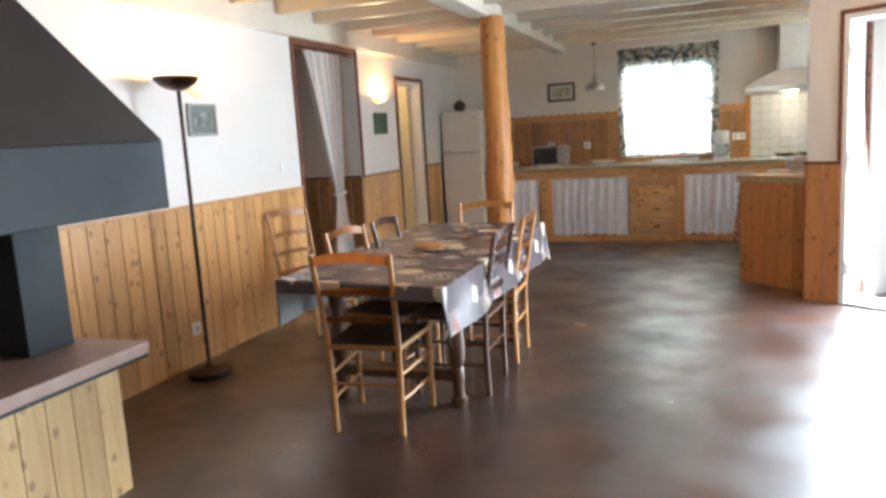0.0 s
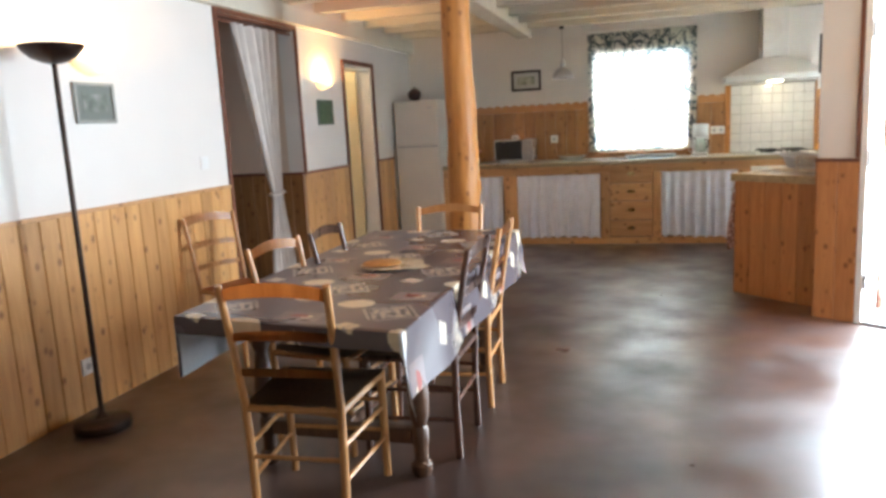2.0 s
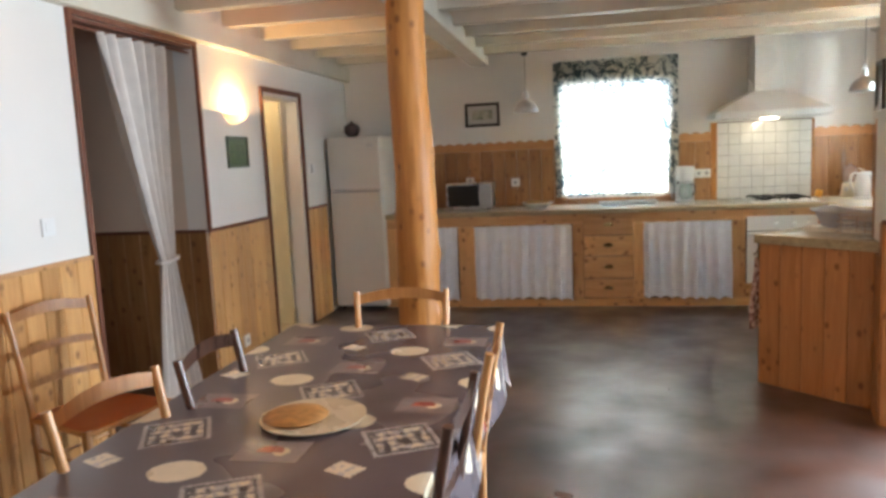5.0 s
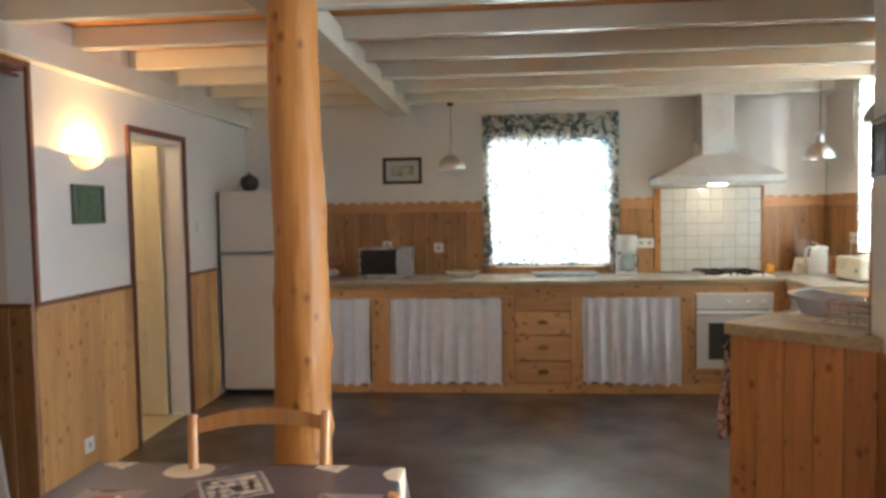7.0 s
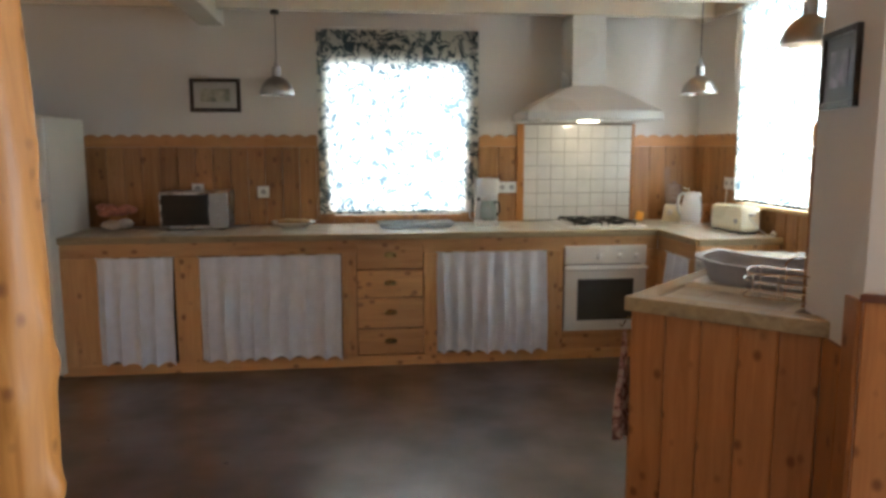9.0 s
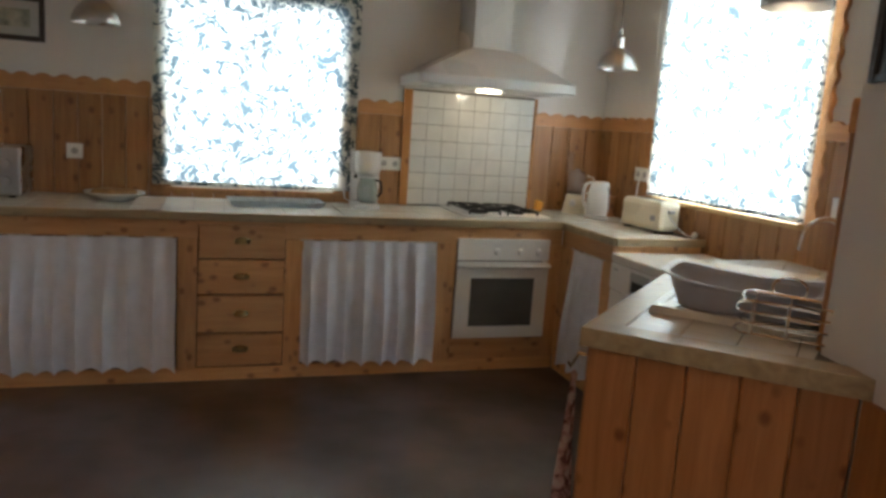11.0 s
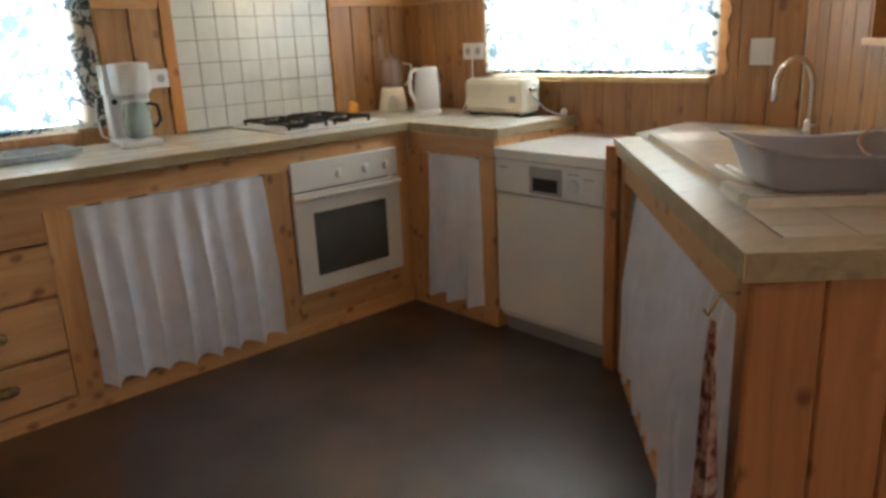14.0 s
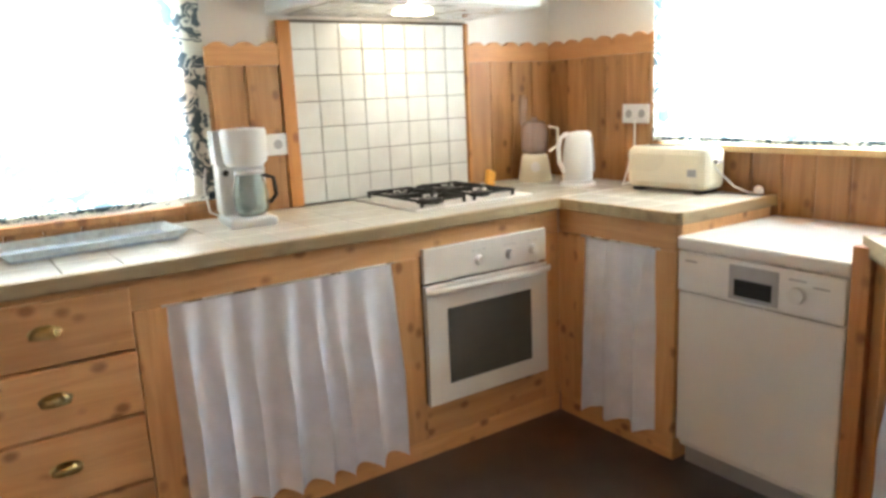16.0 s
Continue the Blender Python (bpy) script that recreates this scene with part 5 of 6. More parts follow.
part("filter_holder", WHITE_PLASTIC, cm, cm_top, smooth=True)
part("jug", JUG, cm, lambda bm: lathe(bm, [(0.045, 0.04), (0.06, 0.06), (0.064, 0.11), (0.052, 0.165), (0.046, 0.185), (0.043, 0.185), (0.049, 0.163), (0.061, 0.11), (0.057, 0.062), (0.043, 0.044)], (0.01, -0.055, 0), 28), smooth=True, label="greenish glass jug")
part("jug_lid", WHITE_PLASTIC, cm, lambda bm: lathe(bm, [(0.05, 0.186), (0.05, 0.196), (0.02, 0.204), (0.002, 0.205)], (0.01, -0.055, 0), 24), smooth=True)
part("jug_handle", BLACK, cm, lambda bm: tube(bm, [(0.055, -0.075, 0.18), (0.085, -0.10, 0.17), (0.09, -0.105, 0.11), (0.07, -0.085, 0.08)], 0.007, 8), smooth=True)
part("button", BLACK, cm, lambda bm: lathe(bm, [(0.012, 0), (0.010, 0.005), (0.001, 0.006)], (0, 0, 0), 14, pose(-0.06, -0.001, 0.19, 90, 0, 0)))
part("lead", WHITE_PLASTIC, cm, lambda bm: tube(bm, [(-0.085, 0.06, 0.03), (-0.12, 0.04, 0.05), (-0.125, 0.08, 0.13), (-0.10, 0.15, 0.2)], 0.004, 6), smooth=True)

yl = thing("scouring_pad", (1.475, 10.08, CT), 25, "orange-yellow lighter case leaning by the hob", "lighter")
part("body", plain("orange plastic", (0.75, 0.33, 0.04), 0.4), yl, lambda bm: box(bm, -0.035, -0.012, 0, 0.035, 0.012, 0.07, pose(0, 0, 0.005, 0, 18, 0)), 0.006)

bl = thing("juice_blender", (1.745, 10.06, CT), 0, "cream blender base with a clear beaker", "blender")
part("base", CREAM_PLASTIC, bl, lambda bm: lathe(bm, [(0.080, 0), (0.082, 0.01), (0.072, 0.07), (0.062, 0.125), (0.056, 0.13), (0.002, 0.132)], (0, 0, 0), 28), smooth=True)
part("dial", WHITE_PLASTIC, bl, lambda bm: lathe(bm, [(0.024, 0), (0.02, 0.014), (0.001, 0.015)], (0, 0, 0), 18, pose(-0.05, -0.06, 0.075, 90, 0, -40)), smooth=True)
part("beaker", CLEAR, bl, lambda bm: lathe(bm, [(0.05, 0.133), (0.065, 0.15), (0.066, 0.24), (0.05, 0.285), (0.015, 0.295), (0.015, 0.31), (0.012, 0.31), (0.012, 0.292), (0.047, 0.282), (0.063, 0.238), (0.062, 0.152), (0.048, 0.137)], (0, 0, 0), 28), smooth=True)
part("pusher", CLEAR, bl, lambda bm: lathe(bm, [(0.018, 0.27), (0.02, 0.40), (0.012, 0.415), (0.002, 0.415)], (-0.05, 0.02, 0), 16), smooth=True)
part("handle", CREAM_PLASTIC, bl, lambda bm: tube(bm, [(0.055, -0.04, 0.26), (0.095, -0.06, 0.25), (0.095, -0.06, 0.17), (0.06, -0.04, 0.14)], 0.007, 8), smooth=True)

bx = thing("spice_box", (1.935, 9.93, CT), 8, "small reddish wooden spice box behind the kettle", "box")
boxes("body", PINE_END, bx, [(-0.03, -0.035, 0, 0.03, 0.035, 0.125)], 0.004)
boxes("lid", PINE_END, bx, [(-0.034, -0.039, 0.1255, 0.034, 0.039, 0.14)], 0.004)

kt = thing("electric_kettle", (1.765, 9.79, CT), 0, "white plastic jug kettle with a grey water gauge", "kettle")
part("stand", WHITE_PLASTIC, kt, lambda bm: lathe(bm, [(0.08, 0), (0.08, 0.012), (0.06, 0.02), (0.002, 0.02)], (0, 0, 0), 28), smooth=True)


def kettle_body(bm):
    n = 32
    prof = [(0.066, 0.021), (0.070, 0.027), (0.071, 0.06), (0.069, 0.12), (0.064, 0.17), (0.058, 0.205), (0.052, 0.226), (0.044, 0.236), (0.025, 0.242), (0.002, 0.243)]
    rings = []
    for r, z in prof:
        ring = []
        for k in range(n):
            a = 2 * math.pi * k / n
            spout = 0.018 * max(0, -math.cos(a)) ** 6 * max(0, min(1, (z - 0.15) / 0.07)) * (r > 0.03)
            ring.append(bm.verts.new(((r + spout) * math.cos(a), 0.92 * r * math.sin(a), z - 0.10 * (r * math.cos(a)) * (z > 0.2))))
        rings.append(ring)
    for a, b in zip(rings, rings[1:]):
        for k in range(n):
            bm.faces.new((a[k], a[(k + 1) % n], b[(k + 1) % n], b[k]))
    bm.faces.new(rings[0][::-1])
    bm.faces.new(rings[-1])


kb = part("jug", WHITE_PLASTIC, kt, kettle_body, smooth=True)
kb.matrix_basis = pose(0, 0, 0, 0, 0, 165)
kh = part("handle", WHITE_PLASTIC, kt, lambda bm: tube(bm, [(0.030, 0, 0.226), (0.062, 0, 0.232), (0.088, 0, 0.215), (0.098, 0, 0.17), (0.094, 0, 0.11), (0.068, 0, 0.06)], 0.011, 10), smooth=True)
kh.matrix_basis = pose(0, 0, 0, 0, 0, 165)
kg = part("gauge", GREY_PLASTIC, kt, lambda bm: [tube(bm, [(0.070 - 0.012 * (k / 8) + 0.004, 0.018 * math.sin(k / 8 * 3.1), 0.06 + 0.15 * k / 8) for k in range(9)], 0.006, 8)], smooth=True)
kg.matrix_basis = pose(0, 0, 0, 0, 0, -45)

ts = thing("toaster", (1.855, 9.32, CT), 94, "cream plastic long-slot toaster on the worktop", "toaster")
boxes("body", CREAM_PLASTIC, ts, [(-0.19, -0.075, 0.012, 0.19, 0.075, 0.185)], 0.03)
# black strips on the closed top, painted as the dark inside two openings
boxes("slot", BLACK, ts, [(-0.14, -0.035, 0.1853, 0.14, -0.012, 0.1865), (-0.14, 0.012, 0.1853, 0.14, 0.035, 0.1865)])
boxes("foot", BLACK, ts, [(-0.16, -0.06, 0, -0.13, 0.06, 0.012)])
boxes("foot", BLACK, ts, [(0.13, -0.06, 0, 0.16, 0.06, 0.012)])
part("lever", GREY_PLASTIC, ts, lambda bm: box(bm, -0.205, -0.02, 0.12, -0.189, 0.02, 0.135), 0.003)
part("button", GREY_PLASTIC, ts, lambda bm: box(bm, -0.15, 0.0755, 0.07, -0.11, 0.079, 0.10), 0.002)
part("lead", WHITE_PLASTIC, ts, lambda bm: tube(bm, [(0.19, 0.0, 0.03), (0.24, 0.03, 0.012), (0.26, -0.02, 0.05), (0.27, -0.09, 0.18), (0.285, -0.11, 0.285)], 0.004, 6), smooth=True)
ld = thing("loose_plug_lead", (1.90, 9.06, CT), 0, "white plug and lead lying on the worktop", "cable")
part("lead", WHITE_PLASTIC, ld, lambda bm: tube(bm, [(-0.05, 0.08, 0.12), (-0.03, 0.05, 0.08), (0.0, 0.01, 0.03), (0.02, -0.04, 0.008), (0.06, -0.06, 0.006)], 0.004, 6), smooth=True)
part("plug", WHITE_PLASTIC, ld, lambda bm: tube(bm, [(0.05, -0.06, 0.018), (0.02, -0.09, 0.018)], 0.017, 10, 0.013), smooth=True)

# ---- sink, drainer and tap ----
SKT = ti
sk = thing("sink", (A[0] + 0.726 * 0.335 + 0.687 * 0.105, A[1] + 0.687 * 0.335 - 0.726 * 0.105, CT), SKT, "cream inset sink with a ribbed drainer", "sink")
SINKC = plain("cream sink resin", (0.72, 0.67, 0.56), 0.22, 0, 0.05, 30, 0.02)


def sink_mesh(bm):
    L, W = 1.12, 0.47
    out = [(0.0, -W), (L, -W), (L, 0.0), (0.0, 0.0)]
    x0, x1, y0, y1 = 0.52, 1.05, -W + 0.05, -0.05
    inn = [(x0, y0), (x1, y0), (x1, y1), (x0, y1)]
    a = [bm.verts.new((x, y, 0.001)) for x, y in out]
    b = [bm.verts.new((x, y, 0.022)) for x, y in [(0.008, -W + 0.008), (L - 0.008, -W + 0.008), (L - 0.008, -0.008), (0.008, -0.008)]]
    e = [bm.verts.new((x, y, 0.020)) for x, y in [(0.028, -W + 0.028), (L - 0.028, -W + 0.028), (L - 0.028, -0.028), (0.028, -0.028)]]
    c = [bm.verts.new((x, y, 0.008)) for x, y in inn]
    for r, s in ((a, b), (b, e), (e, c)):
        for i in range(4):
            bm.faces.new((r[i], r[(i + 1) % 4], s[(i + 1) % 4], s[i]))
    d = [bm.verts.new((x0 + 0.03 if x == x0 else x1 - 0.03, y0 + 0.03 if y == y0 else y1 - 0.03, 0.0035)) for x, y in inn]
    for i in range(4):
        bm.faces.new((c[i], c[(i + 1) % 4], d[(i + 1) % 4], d[i]))
    bm.faces.new(d)


part("basin", SINKC, sk, sink_mesh)
part("ribs", SINKC, sk, lambda bm: [tube(bm, [(0.05, -0.07 - 0.03 * k, 0.010), (0.48, -0.07 - 0.03 * k, 0.011)], 0.005, 6) for k in range(11)], smooth=True)
tapp = thing("mixer_tap", (1.705, 7.755, CT), 0, "chrome swan-neck mixer tap", "tap")
arc = [(0, 0, 0), (0, 0, 0.05), (0, 0, 0.17)] + [(-0.10 * 0.85 * (1 - math.cos(a)) - 0.0, 0.10 * 0.25 * (1 - math.cos(a)), 0.17 + 0.10 * math.sin(a)) for a in [math.pi * k / 12 for k in range(1, 12)]] + [(-0.171, 0.05, 0.155), (-0.172, 0.051, 0.14)]
part("spout", CHROME, tapp, lambda bm: tube(bm, arc, 0.011, 12), smooth=True)
part("body", CHROME, tapp, lambda bm: lathe(bm, [(0.028, 0), (0.028, 0.012), (0.02, 0.02), (0.02, 0.06), (0.012, 0.068)], (0, 0, 0), 20), smooth=True)
part("lever", CHROME, tapp, lambda bm: tube(bm, [(0.0, 0.0, 0.045), (-0.03, -0.03, 0.05), (-0.06, -0.05, 0.06)], 0.008, 8), smooth=True)

wb = thing("washing_up_bowl", (A[0] + 0.726 * 0.505 + 0.687 * 0.38, A[1] + 0.687 * 0.505 - 0.726 * 0.38, CT + 0.017), -46.6, "grey plastic washing-up bowl with a wavy rim", "bowl")
BOWLC = plain("pale lilac-grey plastic", (0.43, 0.43, 0.48), 0.4, 0, 0.03, 20, 0.02)


def bowl_mesh(bm):
    n = 64
    def ring(w, d, z, wave):
        out = []
        for k in range(n):
            a = 2 * math.pi * k / n
            ca, sa = math.cos(a), math.sin(a)
            e = 0.32
            x, y = w * abs(ca) ** e * (1 if ca > 0 else -1), d * abs(sa) ** e * (1 if sa > 0 else -1)
            out.append(bm.verts.new((x, y, z + wave * (-0.5 + 1.4 * abs(x / w) ** 2.0))))
        return out
    rs = [ring(0.17, 0.115, 0.0, 0), ring(0.205, 0.13, 0.012, 0), ring(0.232, 0.148, 0.075, 0.008), ring(0.24, 0.153, 0.096, 0.018), ring(0.263, 0.172, 0.100, 0.020), ring(0.263, 0.172, 0.094, 0.020), ring(0.243, 0.156, 0.090, 0.018),
          ring(0.228, 0.143, 0.070, 0.008), ring(0.20, 0.125, 0.018, 0), ring(0.165, 0.11, 0.006, 0)]
    for a, b in zip(rs, rs[1:]):
        for k in range(n):
            bm.faces.new((a[k], a[(k + 1) % n], b[(k + 1) % n], b[k]))
    bm.faces.new(rs[0][::-1])
    bm.faces.new(rs[-1])


part("tub", BOWLC, wb, bowl_mesh, smooth=True)
part("colander_ring", CHROME, wb, lambda bm: tube(bm, [(0.10 + 0.05 * math.cos(a), 0.05 + 0.03 * math.sin(a), 0.08 + 0.03 * math.sin(a)) for a in [2 * math.pi * k / 20 for k in range(21)]], 0.005, 8), smooth=True)
rk = thing("dish_rack", (A[0] + 0.726 * 0.255 + 0.687 * 0.48, A[1] + 0.687 * 0.255 - 0.726 * 0.48, CT), -46.6, "chrome wire cutlery rack beside the bowl", "dish rack")


def rack(bm):
    for i, z in enumerate((0.020, 0.052, 0.084, 0.116)):
        x0, d = -0.115 + 0.012 * (i % 2), 0.04 + 0.004 * i
        bend = [(x0 + 0.03 - 0.03 * math.cos(a), d * math.sin(a), z + 0.006 * math.sin(a)) for a in [math.pi * (k / 8 - 0.5) for k in range(9)]]
        tube(bm, [(0.13, -d, z)] + bend[::1] + [(0.13, d, z)], 0.0038, 6)
    for x in (-0.07, 0.02, 0.125):
        tube(bm, [(x, 0.052, 0.118), (x, 0.040, 0.006), (x, -0.040, 0.006), (x, -0.052, 0.118)], 0.003, 6)


part("wire", CHROME, rk, rack, smooth=True)
def towel_cloth():
    m = Nodes("pink patterned tea towel", 0.9)
    vec = m.coords((1, 1, 1))
    spots = m.ramp(m.noise(vec, 26, 2.0), (0.42, (0.20, 0.085, 0.07)), (0.50, (0.56, 0.33, 0.28)), (0.62, (0.66, 0.52, 0.45)))
    m.color(spots)
    m.bump(m.noise(vec, 300, 2), 0.2, 0.001)
    return m.mat


tw = thing("hanging_towel", (I0.x + di.x * 0.03 - di.y * 0.045, I0.y + di.y * 0.03 + di.x * 0.045, 0), ti, "pink patterned tea towel hanging from a brass hook", "towel")


def towel(bm):
    def fn(u, v):
        w = 0.022 + 0.075 * min(1, v * 1.4) ** 0.7
        return ((u - 0.5) * w + 0.006 * math.sin(v * 7), 0.014 * math.sin(u * 15 + v * 2) * (0.3 + v), 0.775 - 0.43 * v - 0.05 * abs(u - 0.4) * v)
    sheet(bm, 24, 28, fn)
    bmesh.ops.solidify(bm, geom=bm.faces[:], thickness=0.004)


part("fabric", towel_cloth(), tw, towel, smooth=True)
part("hook", BRASS, tw, lambda bm: tube(bm, [(0, -0.044, 0.83), (0, -0.01, 0.83), (0, 0.005, 0.80), (0, 0.012, 0.785), (0, 0.02, 0.80)], 0.0035, 8), smooth=True)

# shelf lining the niche in the angled wall
sh = thing("wall_shelf", (1.3485, 7.3875, NZ0 + 0.001), math.degrees(math.atan2(0.88, 1.11)) + 180, "small wooden shelf in a wall niche over the sink", "shelf")
boxes("board", PINE_X, sh, [(-0.222, -0.034, 0, 0.222, 0.112, 0.02)], 0.003)
boxes("side", PINE_ORANGE, sh, [(-0.222, -0.012, 0.0205, -0.206, 0.112, 0.25)], 0.002)
boxes("side", PINE_ORANGE, sh, [(0.206, -0.012, 0.0205, 0.222, 0.112, 0.25)], 0.002)
jar = thing("mug", (1.452, 7.406, NZ0 + 0.0215), 0, "white china mug on the shelf in the niche", "mug")
part("cup", ENAMEL, jar, lambda bm: lathe(bm, [(0.03, 0), (0.035, 0.005), (0.04, 0.08), (0.037, 0.08), (0.032, 0.01), (0.002, 0.008)], (0, 0, 0), 20), smooth=True)

# window sill under the side blind
structure("sill", PINE_PALE, [(RX - 0.05, WY0 - 0.02, 1.085, RX + 0.155, WY1 + 0.02, 1.112)], "pale wooden sill under the side window", 0.004)
structure("sill", PINE_DARK, [(-0.98, BY - 0.03, 0.955, 0.23, BY + 0.155, 0.985)], "brown wooden sill under the back window", 0.003)

# ---- boards, caps, tiles: last ----
TOPW = 1.045
for a, b in ((2.92, DA0 - 0.03), (DA1 + 0.0, DB0 - 0.035), (DB1 + 0.035, 9.42)):
    boarding(wall_left, (LX, a), (LX, b), 0.0, TOPW, PINE)
    cap([(LX, a, TOPW + 0.0005, LX + 0.024, b, TOPW + 0.022)], TRIM_RED if a > 6 else PINE_X, "narrow wooden cap on the boarding")
boarding(wall_left, (LX, -2.2), (LX, 1.0), 0.0, TOPW, PINE)
# darker pine here paints in the shade of the passage
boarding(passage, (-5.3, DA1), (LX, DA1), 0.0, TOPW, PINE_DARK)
cap([(-5.3, DA1 - 0.022, TOPW + 0.0005, LX - 0.001, DA1, TOPW + 0.022)], TRIM_RED, "dark cap on the passage boarding")
boarding(wall_corner, P0, J0, 0.0, TOPW, PINE_END, 0.13)
part_cap = bmesh.new()
prism(part_cap, [P0, J0, (J0[0] - 0.02 * DN[0], J0[1] - 0.02 * DN[1]), (P0[0] - 0.02 * DN[0] - 0.012, P0[1] - 0.02 * DN[1])], TOPW + 0.0005, TOPW + 0.022)
tagged(finish("trim", part_cap, TRIM_RED), "narrow wooden cap on the pillar boarding", kind="structure")
fbv = Vector((0.885 - 0.785, 7.02 - 6.59)).normalized()
boarding(wall_corner, (P0[0] + fbv.x * 0.10, P0[1] + fbv.y * 0.10), P0, 0.0, TOPW, PINE_END, 0.11)
boarding(wall_corner, (P0[0] + fbv.x * 0.24, P0[1] + fbv.y * 0.24), (P0[0] + fbv.x * 0.101, P0[1] + fbv.y * 0.101), 0.0, 0.871, PINE_END, 0.14)

KW = 1.50
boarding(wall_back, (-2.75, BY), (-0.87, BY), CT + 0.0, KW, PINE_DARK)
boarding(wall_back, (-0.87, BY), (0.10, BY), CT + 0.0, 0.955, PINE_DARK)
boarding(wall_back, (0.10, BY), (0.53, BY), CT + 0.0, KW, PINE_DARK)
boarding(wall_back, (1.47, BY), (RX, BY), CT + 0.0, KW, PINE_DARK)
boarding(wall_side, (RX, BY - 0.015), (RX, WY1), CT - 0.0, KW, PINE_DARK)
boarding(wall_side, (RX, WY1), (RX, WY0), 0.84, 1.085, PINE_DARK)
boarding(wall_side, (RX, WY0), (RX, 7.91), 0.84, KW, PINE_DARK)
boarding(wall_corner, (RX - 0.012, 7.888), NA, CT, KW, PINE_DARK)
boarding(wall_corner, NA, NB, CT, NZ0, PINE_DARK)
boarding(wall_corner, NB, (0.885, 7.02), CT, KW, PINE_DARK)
scallop("trim", (-2.75, BY - 0.001), (-0.985, BY - 0.001), KW + 0.001, 1.592)
scallop("trim", (0.235, BY - 0.001), (0.53, BY - 0.001), KW + 0.001, 1.592)
scallop("trim", (1.47, BY - 0.001), (RX - 0.02, BY - 0.001), KW + 0.001, 1.592)
scallop("trim", (RX - 0.001, BY - 0.02), (RX - 0.001, WY1 + 0.07), KW + 0.001, 1.592)
scallop("trim", (RX - 0.001, WY0 - 0.07), (RX - 0.001, 7.92), KW + 0.001, 1.592)
scallop("trim", (RX - 0.03, 7.88), (0.90, 7.03), KW + 0.001, 1.592)
structure("trim", PINE_ORANGE, [(0.53, BY - 0.024, CT, 0.588, BY, 1.675)], "orange pine upright beside the tiles", 0.003)
structure("trim", PINE_ORANGE, [(1.452, BY - 0.024, CT, 1.47, BY, 1.675)], "orange pine upright beside the tiles", 0.003)


def up_scallop(bm):
    n = 120
    prev = None
    for i in range(n + 1):
        z = 1.12 + 1.32 * i / n
        y = WY0 - 0.075 - 0.016 * (0.5 + 0.5 * math.cos(2 * math.pi * z / 0.105)) ** 1.5
        cur = [bm.verts.new(p) for p in ((RX, WY0, z), (RX, y, z), (RX - 0.02, y, z), (RX - 0.02, WY0, z))]
        if prev:
            for k in range(4):
                bm.faces.new((prev[k], prev[(k + 1) % 4], cur[(k + 1) % 4], cur[k]))
        else:
            bm.faces.new(cur)
        prev = cur
    bm.faces.new(prev[::-1])


tagged(part("trim", SCALLOP, None, up_scallop), "wavy-edged pine casing beside the side window", kind="structure")

# tiles behind the hob
bed = structure("tile_bed", GROUT, [(0.589, BY - 0.006, CT, 1.4515, BY, 1.68)], "dark grout between the white wall tiles")
TILES = {}


def tile_mesh(w, h, d, mat):
    key = (round(w, 3), round(h, 3), mat.name)
    if key not in TILES:
        b = bmesh.new()
        box(b, 0, 0, 0, w, h, d)
        bmesh.ops.bevel(b, geom=[e for e in b.edges if all(v.co.z > d / 2 for v in e.verts)], offset=0.0015, segments=1, affect="EDGES")
        me = bpy.data.meshes.new("tile")
        b.to_mesh(me)
        b.free()
        me.materials.append(mat)
        TILES[key] = me
    return TILES[key]


rt = random.Random(3)
for i in range(8):
    for j in range(7):
        t = new("tile", tile_mesh(0.1045, 0.102, 0.006, TILE_WHITE))
        t.parent = bed
        t.matrix_world = pose(0.590 + 0.1078 * i, BY - 0.006, 0.932 + 0.1055 * j, 90 + rt.uniform(-0.5, 0.5), rt.uniform(-0.5, 0.5), 0)
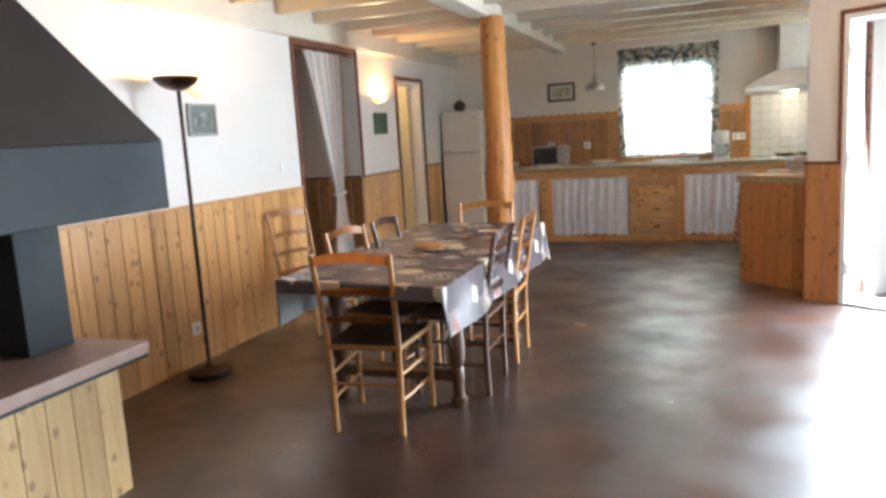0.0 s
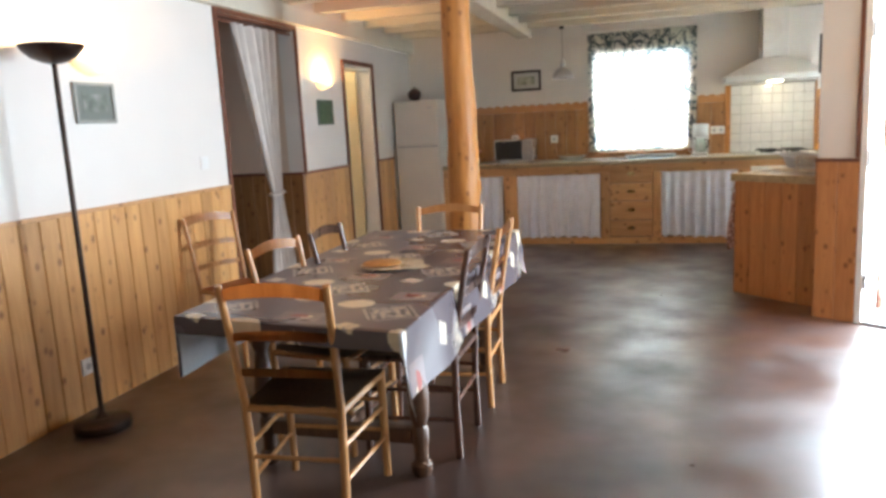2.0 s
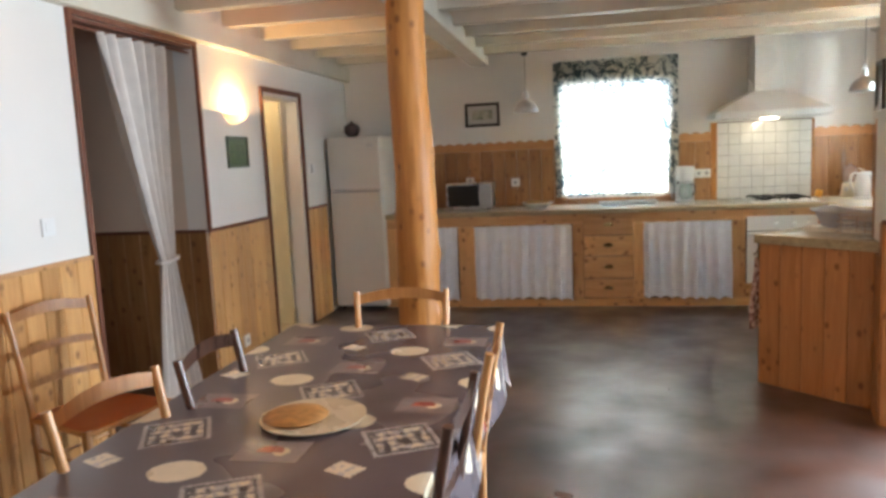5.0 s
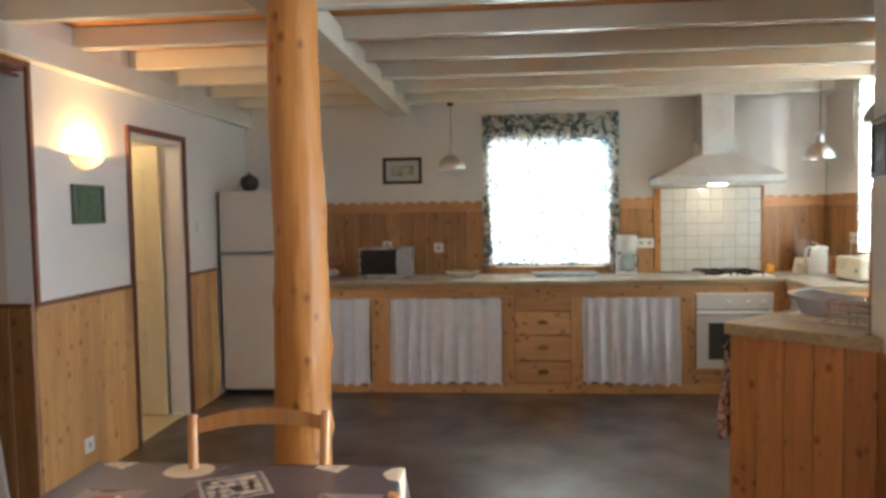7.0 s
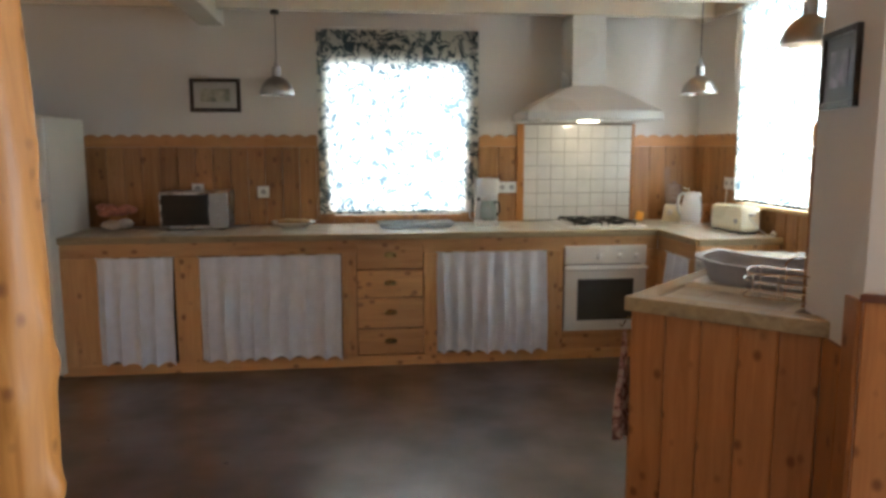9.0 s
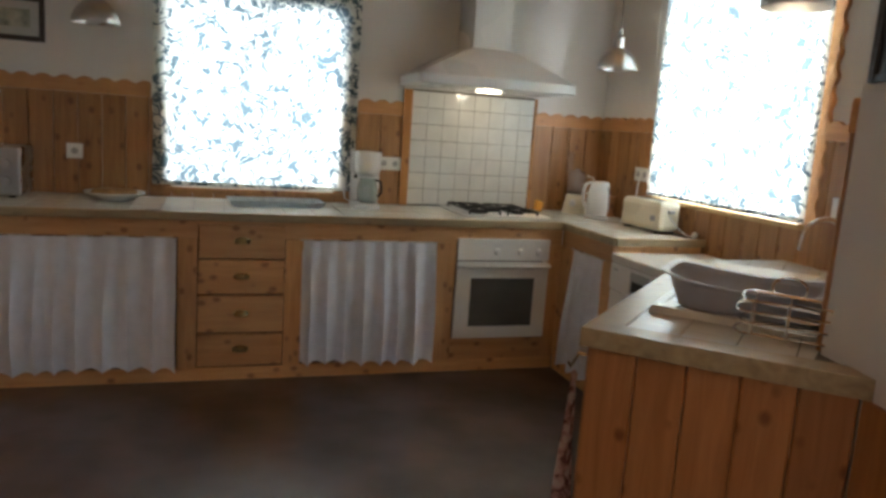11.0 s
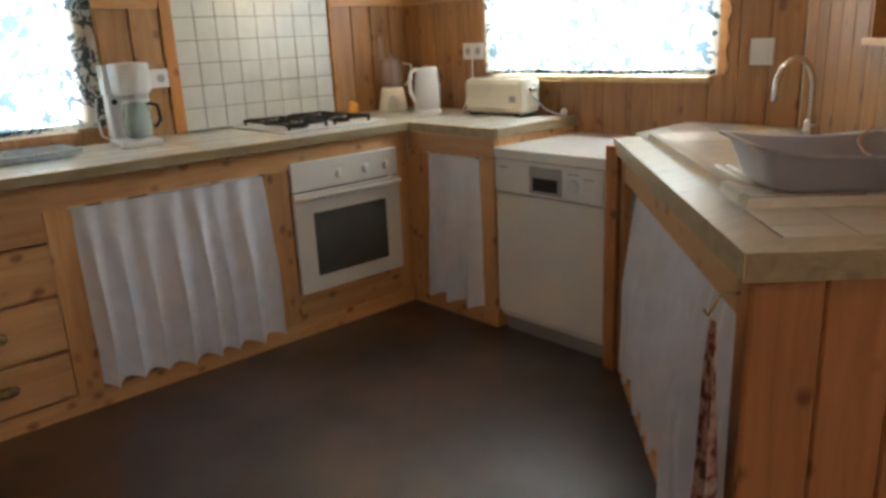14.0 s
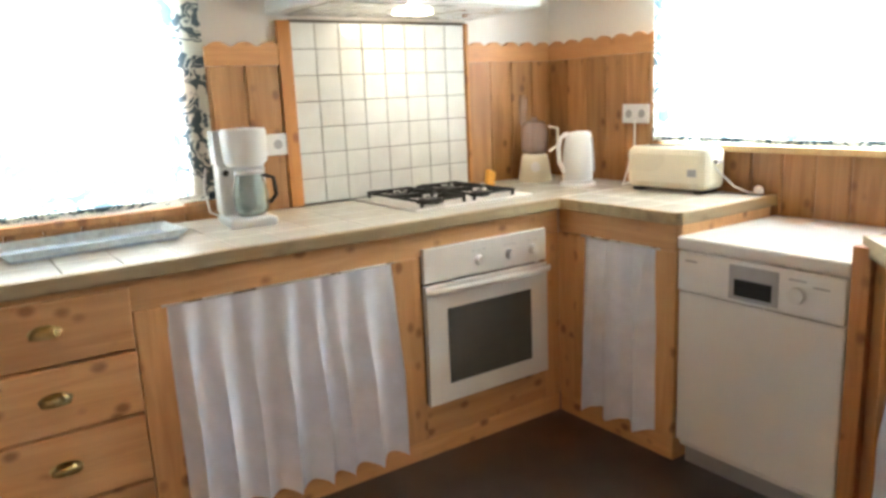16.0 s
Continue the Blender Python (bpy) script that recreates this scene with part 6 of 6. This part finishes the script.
# tiles of the long worktop and its return
for i in range(29):
    for j in range(4):
        x, y = -2.655 + 0.16 * i, FY + 0.011 + 0.16 * j
        if x + 0.157 > RX:
            continue
        t = new("tile", tile_mesh(0.156, 0.156 if j < 3 else 0.155, 0.007, TILE_CREAM))
        t.parent = counter
        t.matrix_world = pose(x, y, CT - 0.0065 + rt.uniform(-0.0004, 0.0004))
for i in range(3):
    for j in range(4):
        t = new("tile", tile_mesh(0.156 if i < 3 else 0.07, 0.142, 0.007, TILE_CREAM))
        t.parent = counter
        t.matrix_world = pose(FX + 0.0105 + 0.16 * i, 8.962 + 0.1455 * j, CT - 0.0065)
# tiles of the sink unit, cut to its outline
def cut_tiles():
    hull = [Vector(p) for p in (A, END, (1.985, 7.9), (1.985, 8.36), B)]
    o = Vector(A) + Vector((di.y, -di.x)) * 0.097 + di * 0.045
    s = 0.146
    for i in range(-1, 13):
        for j in range(-1, 8):
            b = bmesh.new()
            m = Matrix.Translation((o.x, o.y, 0)) @ Matrix.Rotation(math.radians(ti), 4, "Z") @ Matrix.Translation((i * s, -(j + 1) * s, 0))
            box(b, 0, 0, 0, s - 0.004, s - 0.004, 0.007, m)
            for k in range(len(hull)):
                p, q = hull[k], hull[(k + 1) % len(hull)]
                d = (q - p).normalized()
                nrm = Vector((d.y, -d.x, 0))
                inset = 0.097 if k in (0, 4) else 0.004
                bmesh.ops.bisect_plane(b, geom=b.verts[:] + b.edges[:] + b.faces[:], plane_co=(p.x - nrm.x * inset, p.y - nrm.y * inset, 0), plane_no=nrm, clear_outer=True)
                if b.edges:
                    bmesh.ops.holes_fill(b, edges=b.edges[:], sides=0)
            # wall side cut
            p, q = Vector((0.878, 7.02)), Vector((1.985, 7.9))
            d = (q - p).normalized()
            nrm = Vector((d.y, -d.x, 0))
            if b.verts:
                bmesh.ops.bisect_plane(b, geom=b.verts[:] + b.edges[:] + b.faces[:], plane_co=(p.x, p.y, 0), plane_no=nrm, clear_outer=True)
                if b.edges:
                    bmesh.ops.holes_fill(b, edges=b.edges[:], sides=0)
            if len(b.faces) < 5:
                b.free()
                continue
            ob = finish("tile", b, TILE_CREAM, pen)
            ob.location = (0, 0, CT - 0.0065)


cut_tiles()
